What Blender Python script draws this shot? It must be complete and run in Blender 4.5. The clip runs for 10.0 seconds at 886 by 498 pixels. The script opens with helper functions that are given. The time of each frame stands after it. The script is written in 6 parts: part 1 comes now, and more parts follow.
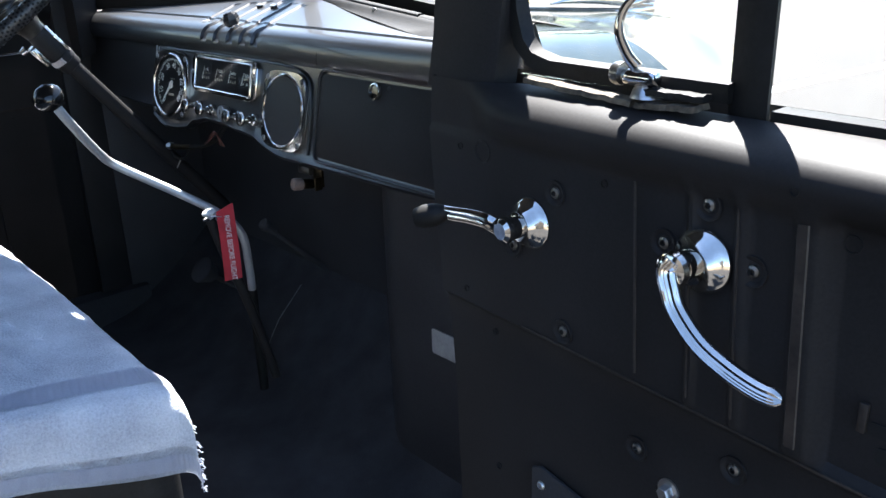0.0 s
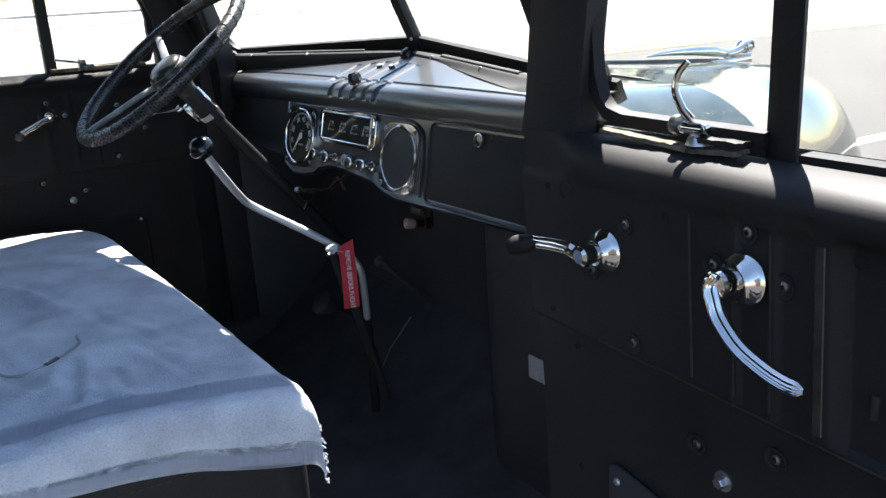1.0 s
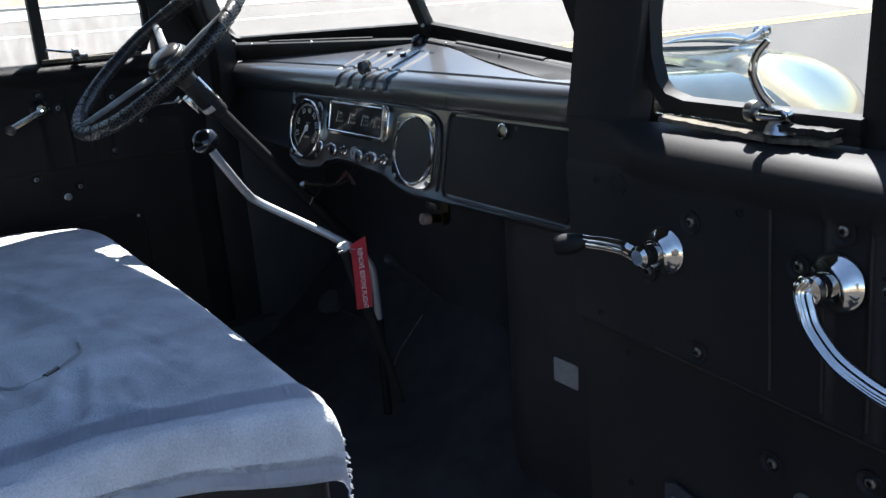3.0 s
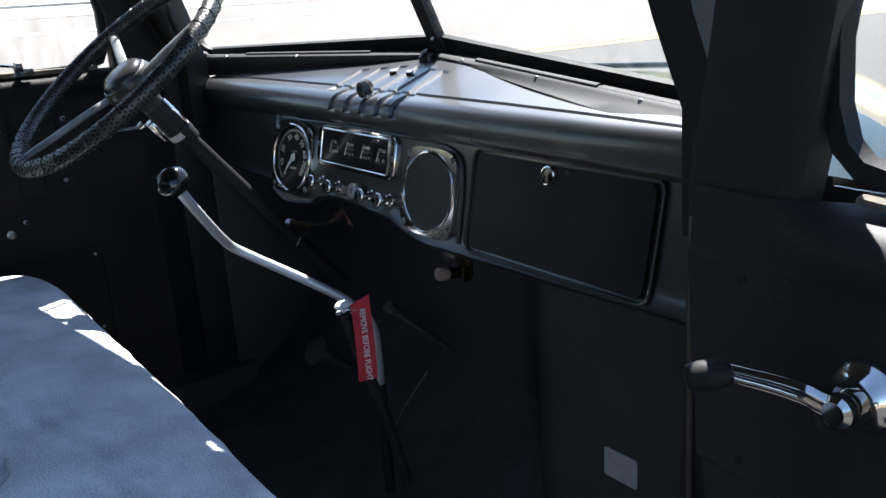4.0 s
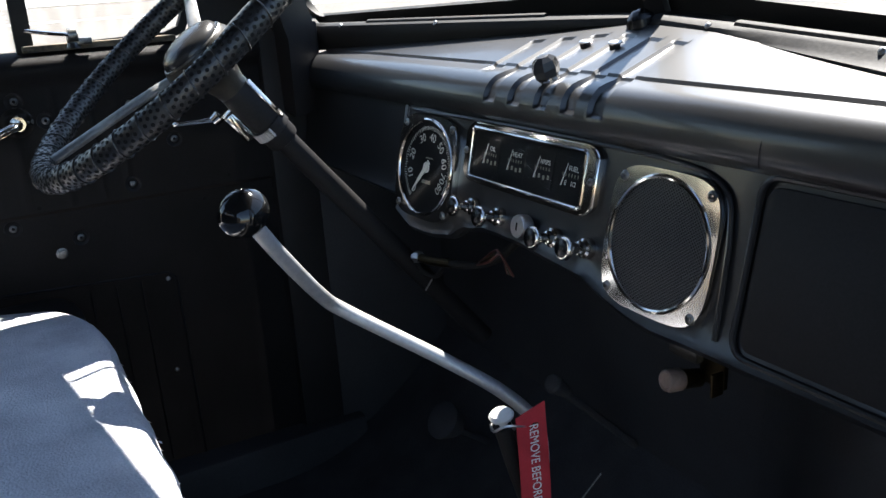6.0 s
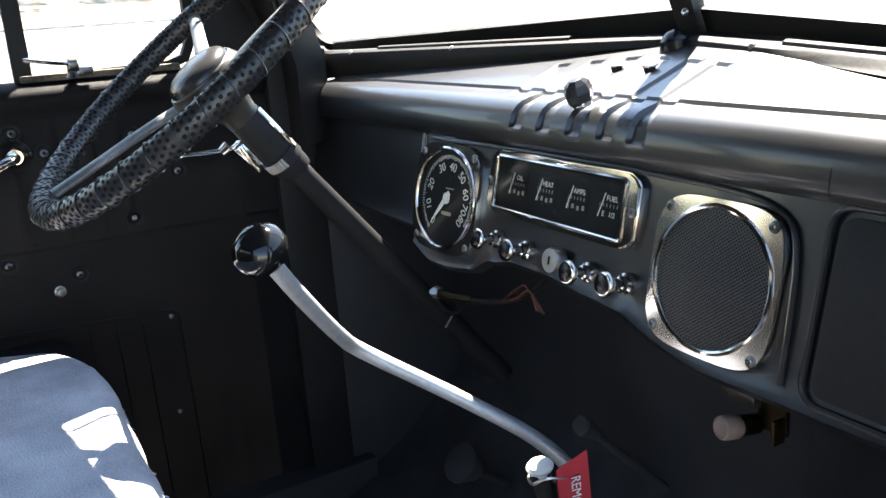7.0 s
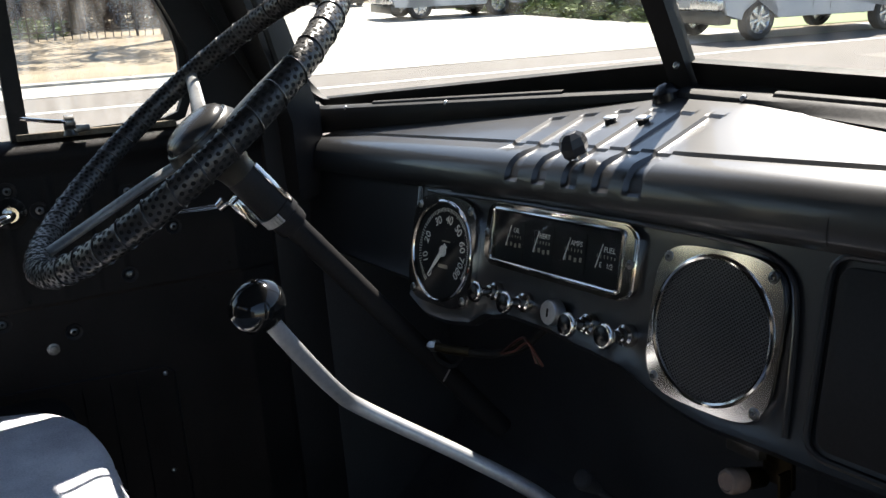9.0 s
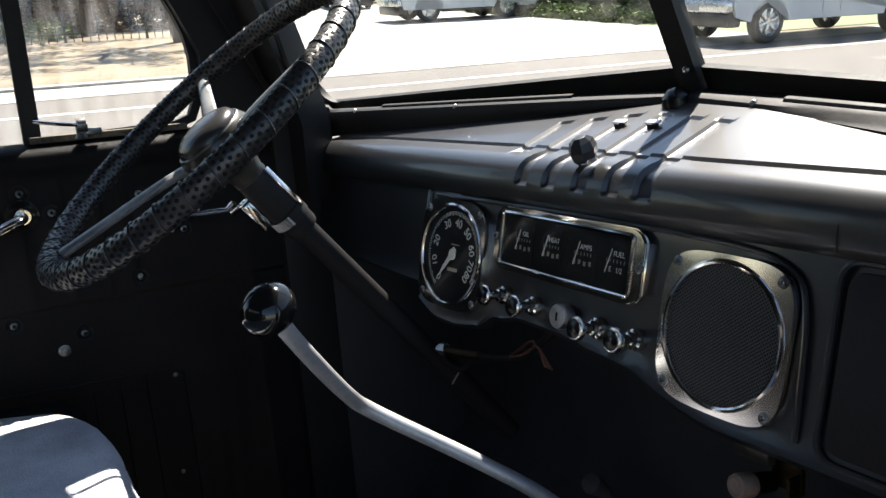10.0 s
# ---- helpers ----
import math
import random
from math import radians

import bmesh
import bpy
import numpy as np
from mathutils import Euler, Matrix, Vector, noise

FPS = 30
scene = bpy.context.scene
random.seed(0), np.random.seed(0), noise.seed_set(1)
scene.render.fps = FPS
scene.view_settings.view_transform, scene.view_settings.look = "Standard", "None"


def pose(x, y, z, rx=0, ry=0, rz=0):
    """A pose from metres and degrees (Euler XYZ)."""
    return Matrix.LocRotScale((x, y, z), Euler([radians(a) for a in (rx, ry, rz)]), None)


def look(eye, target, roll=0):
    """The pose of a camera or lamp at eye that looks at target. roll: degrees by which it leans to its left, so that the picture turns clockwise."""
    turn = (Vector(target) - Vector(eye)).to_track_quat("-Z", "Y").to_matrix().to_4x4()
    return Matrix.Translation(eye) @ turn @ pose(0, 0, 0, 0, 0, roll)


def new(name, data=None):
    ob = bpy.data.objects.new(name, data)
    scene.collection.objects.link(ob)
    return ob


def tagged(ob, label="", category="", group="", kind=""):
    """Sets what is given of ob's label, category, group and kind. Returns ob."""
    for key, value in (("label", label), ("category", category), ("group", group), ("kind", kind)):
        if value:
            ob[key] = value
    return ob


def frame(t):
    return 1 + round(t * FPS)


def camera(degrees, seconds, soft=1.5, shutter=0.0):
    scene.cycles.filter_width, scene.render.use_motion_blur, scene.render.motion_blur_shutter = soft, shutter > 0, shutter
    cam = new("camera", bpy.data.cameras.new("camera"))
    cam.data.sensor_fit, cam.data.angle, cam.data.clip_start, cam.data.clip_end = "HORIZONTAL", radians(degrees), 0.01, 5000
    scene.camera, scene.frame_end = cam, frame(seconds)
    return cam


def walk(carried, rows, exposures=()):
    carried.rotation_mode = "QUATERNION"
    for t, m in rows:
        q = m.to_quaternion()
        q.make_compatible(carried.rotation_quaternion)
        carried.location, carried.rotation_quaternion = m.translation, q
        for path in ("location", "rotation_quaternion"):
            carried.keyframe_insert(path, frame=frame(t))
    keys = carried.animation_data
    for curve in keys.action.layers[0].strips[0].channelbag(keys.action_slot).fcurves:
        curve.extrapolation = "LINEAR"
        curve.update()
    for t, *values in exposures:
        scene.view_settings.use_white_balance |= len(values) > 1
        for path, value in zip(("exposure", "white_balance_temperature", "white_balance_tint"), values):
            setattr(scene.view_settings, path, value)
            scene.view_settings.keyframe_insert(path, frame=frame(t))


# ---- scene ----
cam = camera(56.56, 10.0)
PATH = [
    (0, (1.3429, 0.0372, 1.4143), (-0.0591, 1.2840, 0.7214), -1.80),
    (0.5, (1.4210, 0.0017, 1.4195), (-0.1322, 1.0940, 0.7915), -3.10),
    (1, (1.4598, -0.0401, 1.4385), (-0.1304, 1.0285, 0.8645), -3.57),
    (1.5, (1.4995, -0.0496, 1.4326), (-0.0794, 1.0555, 0.8980), -2.91),
    (2, (1.4942, -0.0455, 1.4303), (-0.0840, 1.0579, 0.8902), -2.73),
    (2.5, (1.4663, -0.0409, 1.4286), (-0.1210, 1.0371, 0.8643), -3.26),
    (2.7, (1.4356, -0.0408, 1.4259), (-0.1516, 1.0279, 0.8438), -3.65),
    (3.8, (1.1589, 0.0267, 1.4441), (-0.3668, 1.1630, 0.8268), -4.07),
    (4, (1.1094, 0.0606, 1.4425), (-0.4224, 1.2002, 0.8468), -3.55),
    (4.5, (0.9570, 0.1340, 1.4383), (-0.6219, 1.2212, 0.8682), -3.78),
    (5, (0.8195, 0.1827, 1.4374), (-0.7576, 1.2790, 0.8799), -3.81),
    (5.5, (0.7366, 0.2508, 1.4048), (-0.8988, 1.2271, 0.7946), -3.71),
    (5.7, (0.7040, 0.2602, 1.3969), (-0.9594, 1.1786, 0.7727), -3.44),
    (6.8, (0.6065, 0.2635, 1.3835), (-1.0727, 1.1797, 0.7998), -3.88),
    (7, (0.5999, 0.2618, 1.3821), (-1.0834, 1.1938, 0.8363), -4.11),
    (7.5, (0.5948, 0.2597, 1.3848), (-1.0960, 1.2240, 0.9252), -4.47),
    (8, (0.5943, 0.2596, 1.3858), (-1.0993, 1.2385, 0.9697), -4.65),
    (8.5, (0.5946, 0.2603, 1.3835), (-1.1015, 1.2333, 0.9634), -4.64),
    (9, (0.5960, 0.2601, 1.3847), (-1.1011, 1.2277, 0.9562), -4.64),
    (9.5, (0.5965, 0.2596, 1.3844), (-1.1020, 1.2246, 0.9558), -4.59),
    (10, (0.5975, 0.2572, 1.3869), (-1.1098, 1.2096, 0.9650), -4.59),
]
EXPOSURES = [(0.0, 2.95, 6160, 10), (0.6, 2.75, 6310, 10), (1.0, 2.62, 6410, 10), (1.6, 1.9, 6210, 10), (2.7, 2.1, 6110, 10), (4.0, 2.35, 6110, 10), (4.5, 2.15, 6260, 10), (5.0, 1.82, 6310, 10), (5.5, 2.14, 6360, 10), (5.7, 2.2, 6360, 10), (7.0, 3.4, 6860, 10), (7.6, 3.15, 6810, 10), (8.1, 2.3, 6710, 10), (8.8, 2.0, 6710, 10), (9.5, 1.88, 6710, 10), (10.0, 1.98, 6710, 10)]
# the cab leans a little towards the road
CAB = pose(0, 0, 0.15, -0.88) @ pose(0, 0, 0, 0, -7.1)
walk(cam, [(t, CAB @ look(eye, target, roll)) for t, eye, target, roll in PATH], EXPOSURES)


# ---------------------------------------------------------------- light
def cabdir(x, y, z):
    return (CAB.to_3x3() @ Vector((x, y, z))).normalized()

SUN_TO = cabdir(-0.66 * 0.52, 0.75 * 0.52, 0.855)
world = bpy.data.worlds.new("world")
scene.world = world
world.use_nodes = True
wn = world.node_tree.nodes
sky = wn.new("ShaderNodeTexSky")
sky.sky_type, sky.sun_disc = "NISHITA", False
sky.sun_elevation = math.asin(SUN_TO.z)
sky.dust_density = 0.3
sky.sun_rotation = math.atan2(SUN_TO.x, SUN_TO.y)
wn["Background"].inputs["Strength"].default_value = 0.068
world.node_tree.links.new(sky.outputs["Color"], wn["Background"].inputs["Color"])
sun_data = bpy.data.lights.new("sun", "SUN")
sun_data.energy, sun_data.angle, sun_data.color = 5.0, radians(0.53), (1.0, 0.95, 0.88)
sun = new("sun", sun_data)
sun.matrix_world = look(Vector((0, 0, 8)) + SUN_TO * 10, (0, 0, 8))


# ---------------------------------------------------------------- materials
def material(name, color, rough=0.6, metal=0.0, spec=0.5):
    m = bpy.data.materials.new(name)
    m.use_nodes = True
    b = m.node_tree.nodes["Principled BSDF"]
    b.inputs["Base Color"].default_value = (*color, 1)
    b.inputs["Roughness"].default_value = rough
    b.inputs["Metallic"].default_value = metal
    b.inputs["Specular IOR Level"].default_value = spec
    return m


def textured(name, dark, light, rough=(0.4, 0.7), scale=8.0, fine=120.0, bump=0.15, metal=0.0, dist=0.002, spec=0.5, contrast=(0.35, 0.65), coat=None):
    """Two scales of noise between two colours, with matching roughness and a fine bump."""
    m = material(name, light, rough[1], metal, spec)
    nt = m.node_tree
    b = nt.nodes["Principled BSDF"]
    co = nt.nodes.new("ShaderNodeTexCoord")
    big = nt.nodes.new("ShaderNodeTexNoise")
    big.inputs["Scale"].default_value, big.inputs["Detail"].default_value = scale, 6
    small = nt.nodes.new("ShaderNodeTexNoise")
    small.inputs["Scale"].default_value, small.inputs["Detail"].default_value = fine, 4
    ramp = nt.nodes.new("ShaderNodeValToRGB")
    ramp.color_ramp.elements[0].color, ramp.color_ramp.elements[1].color = (*dark, 1), (*light, 1)
    ramp.color_ramp.elements[0].position, ramp.color_ramp.elements[1].position = contrast
    mix = nt.nodes.new("ShaderNodeMath")
    mix.operation = "MULTIPLY_ADD"
    mix.inputs[1].default_value, mix.inputs[2].default_value = 0.35, 0.0
    add = nt.nodes.new("ShaderNodeMath")
    add.operation = "MULTIPLY_ADD"
    add.inputs[1].default_value = 0.65
    rr = nt.nodes.new("ShaderNodeMapRange")
    rr.inputs["To Min"].default_value, rr.inputs["To Max"].default_value = rough
    bp = nt.nodes.new("ShaderNodeBump")
    bp.inputs["Strength"].default_value, bp.inputs["Distance"].default_value = bump, dist
    ln = nt.links.new
    ln(co.outputs["Object"], big.inputs["Vector"])
    ln(co.outputs["Object"], small.inputs["Vector"])
    ln(small.outputs["Fac"], mix.inputs[0])
    ln(big.outputs["Fac"], add.inputs[0])
    ln(mix.outputs[0], add.inputs[2])
    ln(add.outputs[0], ramp.inputs["Fac"])
    ln(ramp.outputs["Color"], b.inputs["Base Color"])
    ln(big.outputs["Fac"], rr.inputs["Value"])
    ln(rr.outputs["Result"], b.inputs["Roughness"])
    ln(small.outputs["Fac"], bp.inputs["Height"])
    ln(bp.outputs["Normal"], b.inputs["Normal"])
    if coat:
        b.inputs["Coat Weight"].default_value, b.inputs["Coat Roughness"].default_value = coat
    return m


def glass_material(name, tint=(1, 1, 1), dirt=0.04, stretch=(1, 1, 1)):
    """Thin clear pane: mostly see-through, a weak mirror, a little dust."""
    m = bpy.data.materials.new(name)
    m.use_nodes = True
    nt = m.node_tree
    nt.nodes.clear()
    out = nt.nodes.new("ShaderNodeOutputMaterial")
    tr = nt.nodes.new("ShaderNodeBsdfTransparent")
    tr.inputs["Color"].default_value = (*tint, 1)
    gl = nt.nodes.new("ShaderNodeBsdfGlossy")
    gl.inputs["Roughness"].default_value = 0.02
    lw = nt.nodes.new("ShaderNodeLayerWeight")
    lw.inputs["Blend"].default_value = 0.5
    pw = nt.nodes.new("ShaderNodeMath")
    pw.operation = "POWER"
    pw.inputs[1].default_value = 5.0
    fr = nt.nodes.new("ShaderNodeMath")
    fr.operation = "MULTIPLY_ADD"
    fr.inputs[1].default_value, fr.inputs[2].default_value = 0.5, 0.025
    nt.links.new(lw.outputs["Facing"], pw.inputs[0])
    nt.links.new(pw.outputs[0], fr.inputs[0])
    m1 = nt.nodes.new("ShaderNodeMixShader")
    df = nt.nodes.new("ShaderNodeBsdfTranslucent")
    df.inputs["Color"].default_value = (0.8, 0.78, 0.74, 1)
    noi = nt.nodes.new("ShaderNodeTexNoise")
    noi.inputs["Scale"].default_value, noi.inputs["Detail"].default_value = 35, 8
    mr = nt.nodes.new("ShaderNodeMapRange")
    mr.inputs["From Min"].default_value, mr.inputs["From Max"].default_value = 0.4, 0.8
    mr.inputs["To Max"].default_value = dirt
    co = nt.nodes.new("ShaderNodeTexCoord")
    m2 = nt.nodes.new("ShaderNodeMixShader")
    ln = nt.links.new
    mp = nt.nodes.new("ShaderNodeMapping")
    mp.inputs["Scale"].default_value = stretch
    ln(co.outputs["Object"], mp.inputs["Vector"])
    ln(mp.outputs["Vector"], noi.inputs["Vector"])
    ln(noi.outputs["Fac"], mr.inputs["Value"])
    ln(fr.outputs[0], m1.inputs[0])
    ln(tr.outputs[0], m1.inputs[1])
    ln(gl.outputs[0], m1.inputs[2])
    ln(mr.outputs["Result"], m2.inputs[0])
    ln(m1.outputs[0], m2.inputs[1])
    ln(df.outputs[0], m2.inputs[2])
    ln(m2.outputs[0], out.inputs["Surface"])
    return m


PAINT = textured("satin_black_paint", (0.0128, 0.0122, 0.0126), (0.0228, 0.0217, 0.0221), (0.46, 0.58), 7, 420, 0.06, dist=0.0006, spec=0.15)
DASH_PAINT = textured("semigloss_black_paint", (0.006, 0.0062, 0.007), (0.011, 0.0112, 0.0122), (0.34, 0.44), 7, 420, 0.05, dist=0.0005, spec=0.62, coat=(0.35, 0.09))
PAINT_DULL = textured("dull_black_paint", (0.026, 0.0258, 0.028), (0.046, 0.0458, 0.048), (0.5, 0.68), 6, 300, 0.12, dist=0.0008, spec=0.25)
PRIMER = textured("worn_brown_edge", (0.035, 0.026, 0.02), (0.10, 0.075, 0.055), (0.45, 0.7), 30, 300, 0.2, dist=0.0008)
RUBBER = textured("black_rubber", (0.004, 0.004, 0.004), (0.012, 0.0115, 0.011), (0.5, 0.75), 25, 260, 0.3, dist=0.0008, spec=0.25)
OLD_RUBBER = textured("cracked_tan_weatherstrip", (0.02, 0.016, 0.012), (0.17, 0.135, 0.09), (0.7, 0.95), 30, 180, 0.8, dist=0.002)
CARPET = textured("black_floor_mat", (0.032, 0.032, 0.035), (0.060, 0.060, 0.064), (0.7, 0.9), 14, 500, 0.5, dist=0.002, spec=0.15)
# warm, darkened base puts the mirrored tan ground into the chrome's colour
CHROME = textured("chrome", (0.52, 0.495, 0.46), (0.66, 0.635, 0.595), (0.05, 0.16), 30, 300, 0.02, metal=1.0, dist=0.0004)
STEEL = textured("brushed_steel", (0.42, 0.42, 0.42), (0.6, 0.6, 0.6), (0.28, 0.42), 20, 260, 0.1, metal=1.0, dist=0.0004)
SCREW = textured("dark_screw_steel", (0.10, 0.10, 0.10), (0.30, 0.30, 0.29), (0.25, 0.4), 90, 400, 0.2, metal=1.0, dist=0.0004)
ALU = textured("dull_painted_steel_rod", (0.34, 0.35, 0.36), (0.48, 0.49, 0.50), (0.36, 0.5), 14, 200, 0.1, metal=0.55, dist=0.0006)
LEATHER = textured("black_leather", (0.008, 0.008, 0.009), (0.022, 0.021, 0.021), (0.26, 0.40), 30, 350, 0.5, dist=0.0012, spec=0.7)
KNOB_BLACK = material("glossy_black_knob", (0.008, 0.008, 0.008), 0.09)
KNOB_CAP = material("black_plastic_cap", (0.007, 0.007, 0.008), 0.26, 0.0, 0.35)
BAKELITE = textured("black_bakelite", (0.012, 0.011, 0.009), (0.035, 0.031, 0.024), (0.22, 0.38), 25, 220, 0.12, dist=0.0005)
SPOKE = textured("dull_silver_paint", (0.14, 0.14, 0.14), (0.27, 0.27, 0.265), (0.35, 0.5), 30, 200, 0.1, metal=0.3, dist=0.0005)
# brown of worn ribs and stitching; on the latch lip it paints tan light
WEAR_AND_LIT_EDGE = textured("brown_wear_and_lit_edge", (0.012, 0.010, 0.009), (0.040, 0.031, 0.026), (0.45, 0.6), 60, 300, 0.1, dist=0.0004)
KNOB_GREY = material("smooth_dark_plastic", (0.032, 0.032, 0.033), 0.24, 0.0, 0.38)
# near-black puts the shade inside uncut holes into the colour
HOLE_SHADE = material("hole_shade", (0.002, 0.002, 0.002), 0.9)
DIAL = material("black_dial", (0.005, 0.0055, 0.006), 0.6, 0.0, 0.2)
DIAL_WHITE = material("dial_marking", (0.80, 0.78, 0.69), 0.6)
DIAL_BAND = material("dial_band_ivory", (0.30, 0.28, 0.21), 0.6)
TOWEL = textured("white_terry_towel", (0.42, 0.43, 0.48), (0.72, 0.73, 0.77), (0.9, 1.0), 11, 420, 0.75, dist=0.005, contrast=(0.36, 0.62))
TOWEL_BAND = textured("towel_woven_band", (0.52, 0.53, 0.61), (0.66, 0.67, 0.74), (0.85, 0.95), 12, 700, 0.6, dist=0.002)
SEAT = textured("dark_seat_vinyl", (0.006, 0.006, 0.0065), (0.015, 0.015, 0.016), (0.4, 0.6), 12, 260, 0.4, dist=0.001, spec=0.25)
RED_TAG = textured("red_woven_tag", (0.30, 0.012, 0.02), (0.45, 0.025, 0.035), (0.7, 0.85), 30, 900, 0.4, dist=0.0006)
TAG_WHITE = material("tag_thread", (0.75, 0.68, 0.66), 0.8)
KNOB_PALE = textured("worn_ivory_knob", (0.16, 0.11, 0.085), (0.27, 0.19, 0.15), (0.4, 0.6), 40, 200, 0.1)
BRASS = textured("dull_brass", (0.03, 0.024, 0.015), (0.08, 0.06, 0.032), (0.35, 0.5), 60, 300, 0.1, metal=1.0)
PAPER = textured("white_sticker", (0.27, 0.275, 0.27), (0.38, 0.385, 0.375), (0.5, 0.7), 60, 300, 0.1, dist=0.0005)
KNOB_WHITE = material("white_plastic_button", (0.55, 0.55, 0.53), 0.45)
WIRE_RED = material("red_wire", (0.085, 0.022, 0.014), 0.5)
GLASS = glass_material("window_glass", (0.97, 0.98, 0.97), 0.02)
GLASS_DUSTY = glass_material("dusty_window_glass", (0.96, 0.97, 0.96), 0.09, (1.6, 1.6, 0.4))
GAUGE_GLASS = glass_material("gauge_glass", (1, 1, 1), 0.004)
CAR_GREEN = textured("grey_green_car_paint", (0.027, 0.036, 0.034), (0.037, 0.048, 0.045), (0.05, 0.10), 3, 60, 0.0, spec=0.3)
ASPHALT = textured("asphalt", (0.072, 0.062, 0.055), (0.116, 0.101, 0.090), (0.8, 0.95), 0.35, 40, 0.4, dist=0.006)
ASPHALT_NEAR = textured("worn_grey_asphalt", (0.034, 0.0305, 0.028), (0.058, 0.052, 0.0475), (0.8, 0.95), 0.5, 40, 0.4, dist=0.006)
# darker than the road so that unseen ground throws less light up
ASPHALT_UNSEEN = textured("darkened_unseen_asphalt", (0.0245, 0.0238, 0.0238), (0.042, 0.0406, 0.0392), (0.8, 0.95), 0.5, 40, 0.4, dist=0.006)
BARK_WALL = textured("dark_brown_wall", (0.05, 0.045, 0.04), (0.09, 0.08, 0.07), (0.8, 0.95), 0.8, 20, 0.3, dist=0.01)
ASPHALT_OLD = textured("pale_asphalt", (0.098, 0.086, 0.076), (0.150, 0.132, 0.116), (0.8, 0.95), 0.5, 40, 0.4, dist=0.006)
BEZEL = textured("dulled_chrome", (0.58, 0.57, 0.56), (0.76, 0.75, 0.73), (0.10, 0.15), 40, 300, 0.0, metal=1.0, dist=0.0004)
CORD = material("grey_cord", (0.30, 0.31, 0.31), 0.5)
ALLOY = textured("alloy_wheel", (0.5, 0.5, 0.5), (0.65, 0.65, 0.65), (0.2, 0.35), 10, 100, 0.05, metal=0.9)
CONCRETE = textured("pale_concrete", (0.225, 0.214, 0.192), (0.305, 0.293, 0.268), (0.8, 0.95), 0.5, 30, 0.3, dist=0.006)
SAND = textured("dry_sandy_soil", (0.13, 0.098, 0.062), (0.25, 0.20, 0.135), (0.9, 1.0), 0.8, 18, 0.8, dist=0.03)
LINE_WHITE = textured("white_road_paint", (0.385, 0.385, 0.371), (0.56, 0.56, 0.546), (0.7, 0.9), 6, 60, 0.2)
LINE_YELLOW = textured("yellow_road_paint", (0.325, 0.234, 0.052), (0.468, 0.3445, 0.091), (0.7, 0.9), 6, 60, 0.2)
CAR_WHITE = textured("white_car_paint", (0.525, 0.5325, 0.5475), (0.6, 0.6, 0.6075), (0.14, 0.22), 2, 60, 0.01)
CAR_DARK = textured("dark_car_paint", (0.012, 0.014, 0.02), (0.02, 0.022, 0.03), (0.12, 0.2), 2, 60, 0.01)
CAR_RED = textured("red_car_paint", (0.22, 0.012, 0.010), (0.32, 0.02, 0.016), (0.12, 0.2), 2, 60, 0.01)
TYRE = textured("tyre_rubber", (0.012, 0.012, 0.012), (0.03, 0.03, 0.03), (0.7, 0.9), 20, 160, 0.3)
CAR_GLASS = material("dark_car_glass", (0.012, 0.014, 0.016), 0.06)
BARK = textured("bark", (0.05, 0.035, 0.025), (0.15, 0.11, 0.08), (0.8, 0.95), 12, 80, 0.8, dist=0.02)
LEAF = textured("dusty_leaves", (0.020, 0.036, 0.011), (0.070, 0.100, 0.036), (0.5, 0.7), 1.5, 20, 0.1)
LEAF_DRY = textured("dry_brown_brush", (0.085, 0.047, 0.032), (0.185, 0.115, 0.080), (0.7, 0.9), 1.5, 20, 0.1)
GRASS = textured("green_grass", (0.050, 0.080, 0.016), (0.125, 0.165, 0.042), (0.7, 0.9), 1.2, 20, 0.2)
IRON = material("rusty_iron_fence", (0.045, 0.028, 0.02), 0.7)
GRILLE_CLOTH = material("black_wire_mesh", (0.085, 0.085, 0.088), 0.36, 0.4)


# ---------------------------------------------------------------- mesh helpers
BASE = {}


def thing(name, label, category, base=(0, 0, 0), cab=True, group="", kind=""):
    ob = new(name)
    ob.empty_display_size = 0.05
    ob.matrix_world = (CAB if cab else Matrix()) @ Matrix.Translation(base)
    BASE[ob] = Vector(base)
    return tagged(ob, label, category, group, kind)


def mesh_of(name, bm, mat, base, smooth=35):
    bmesh.ops.recalc_face_normals(bm, faces=bm.faces)
    me = bpy.data.meshes.new(name)
    bm.to_mesh(me)
    bm.free()
    me.transform(Matrix.Translation(-Vector(base)))
    for mt in mat if isinstance(mat, (list, tuple)) else [mat]:
        me.materials.append(mt)
    me.polygons.foreach_set("use_smooth", [True] * len(me.polygons))
    me.set_sharp_from_angle(angle=radians(smooth))
    return me


def part(name, bm, mat, parent, label="", smooth=35):
    """One mesh under a thing or under a part; the mesh is given in the frame that its thing was placed in."""
    ob = new(name, mesh_of(name, bm, mat, BASE[parent], smooth))
    ob.parent = parent
    BASE[ob] = BASE[parent]
    return tagged(ob, label)


def solo(name, bm, mat, label, category, base=(0, 0, 0), cab=True, group="", kind="", smooth=35):
    """A thing that is one mesh."""
    ob = new(name, mesh_of(name, bm, mat, base, smooth))
    ob.matrix_world = (CAB if cab else Matrix()) @ Matrix.Translation(base)
    BASE[ob] = Vector(base)
    return tagged(ob, label, category, group, kind)


def B():
    return bmesh.new()


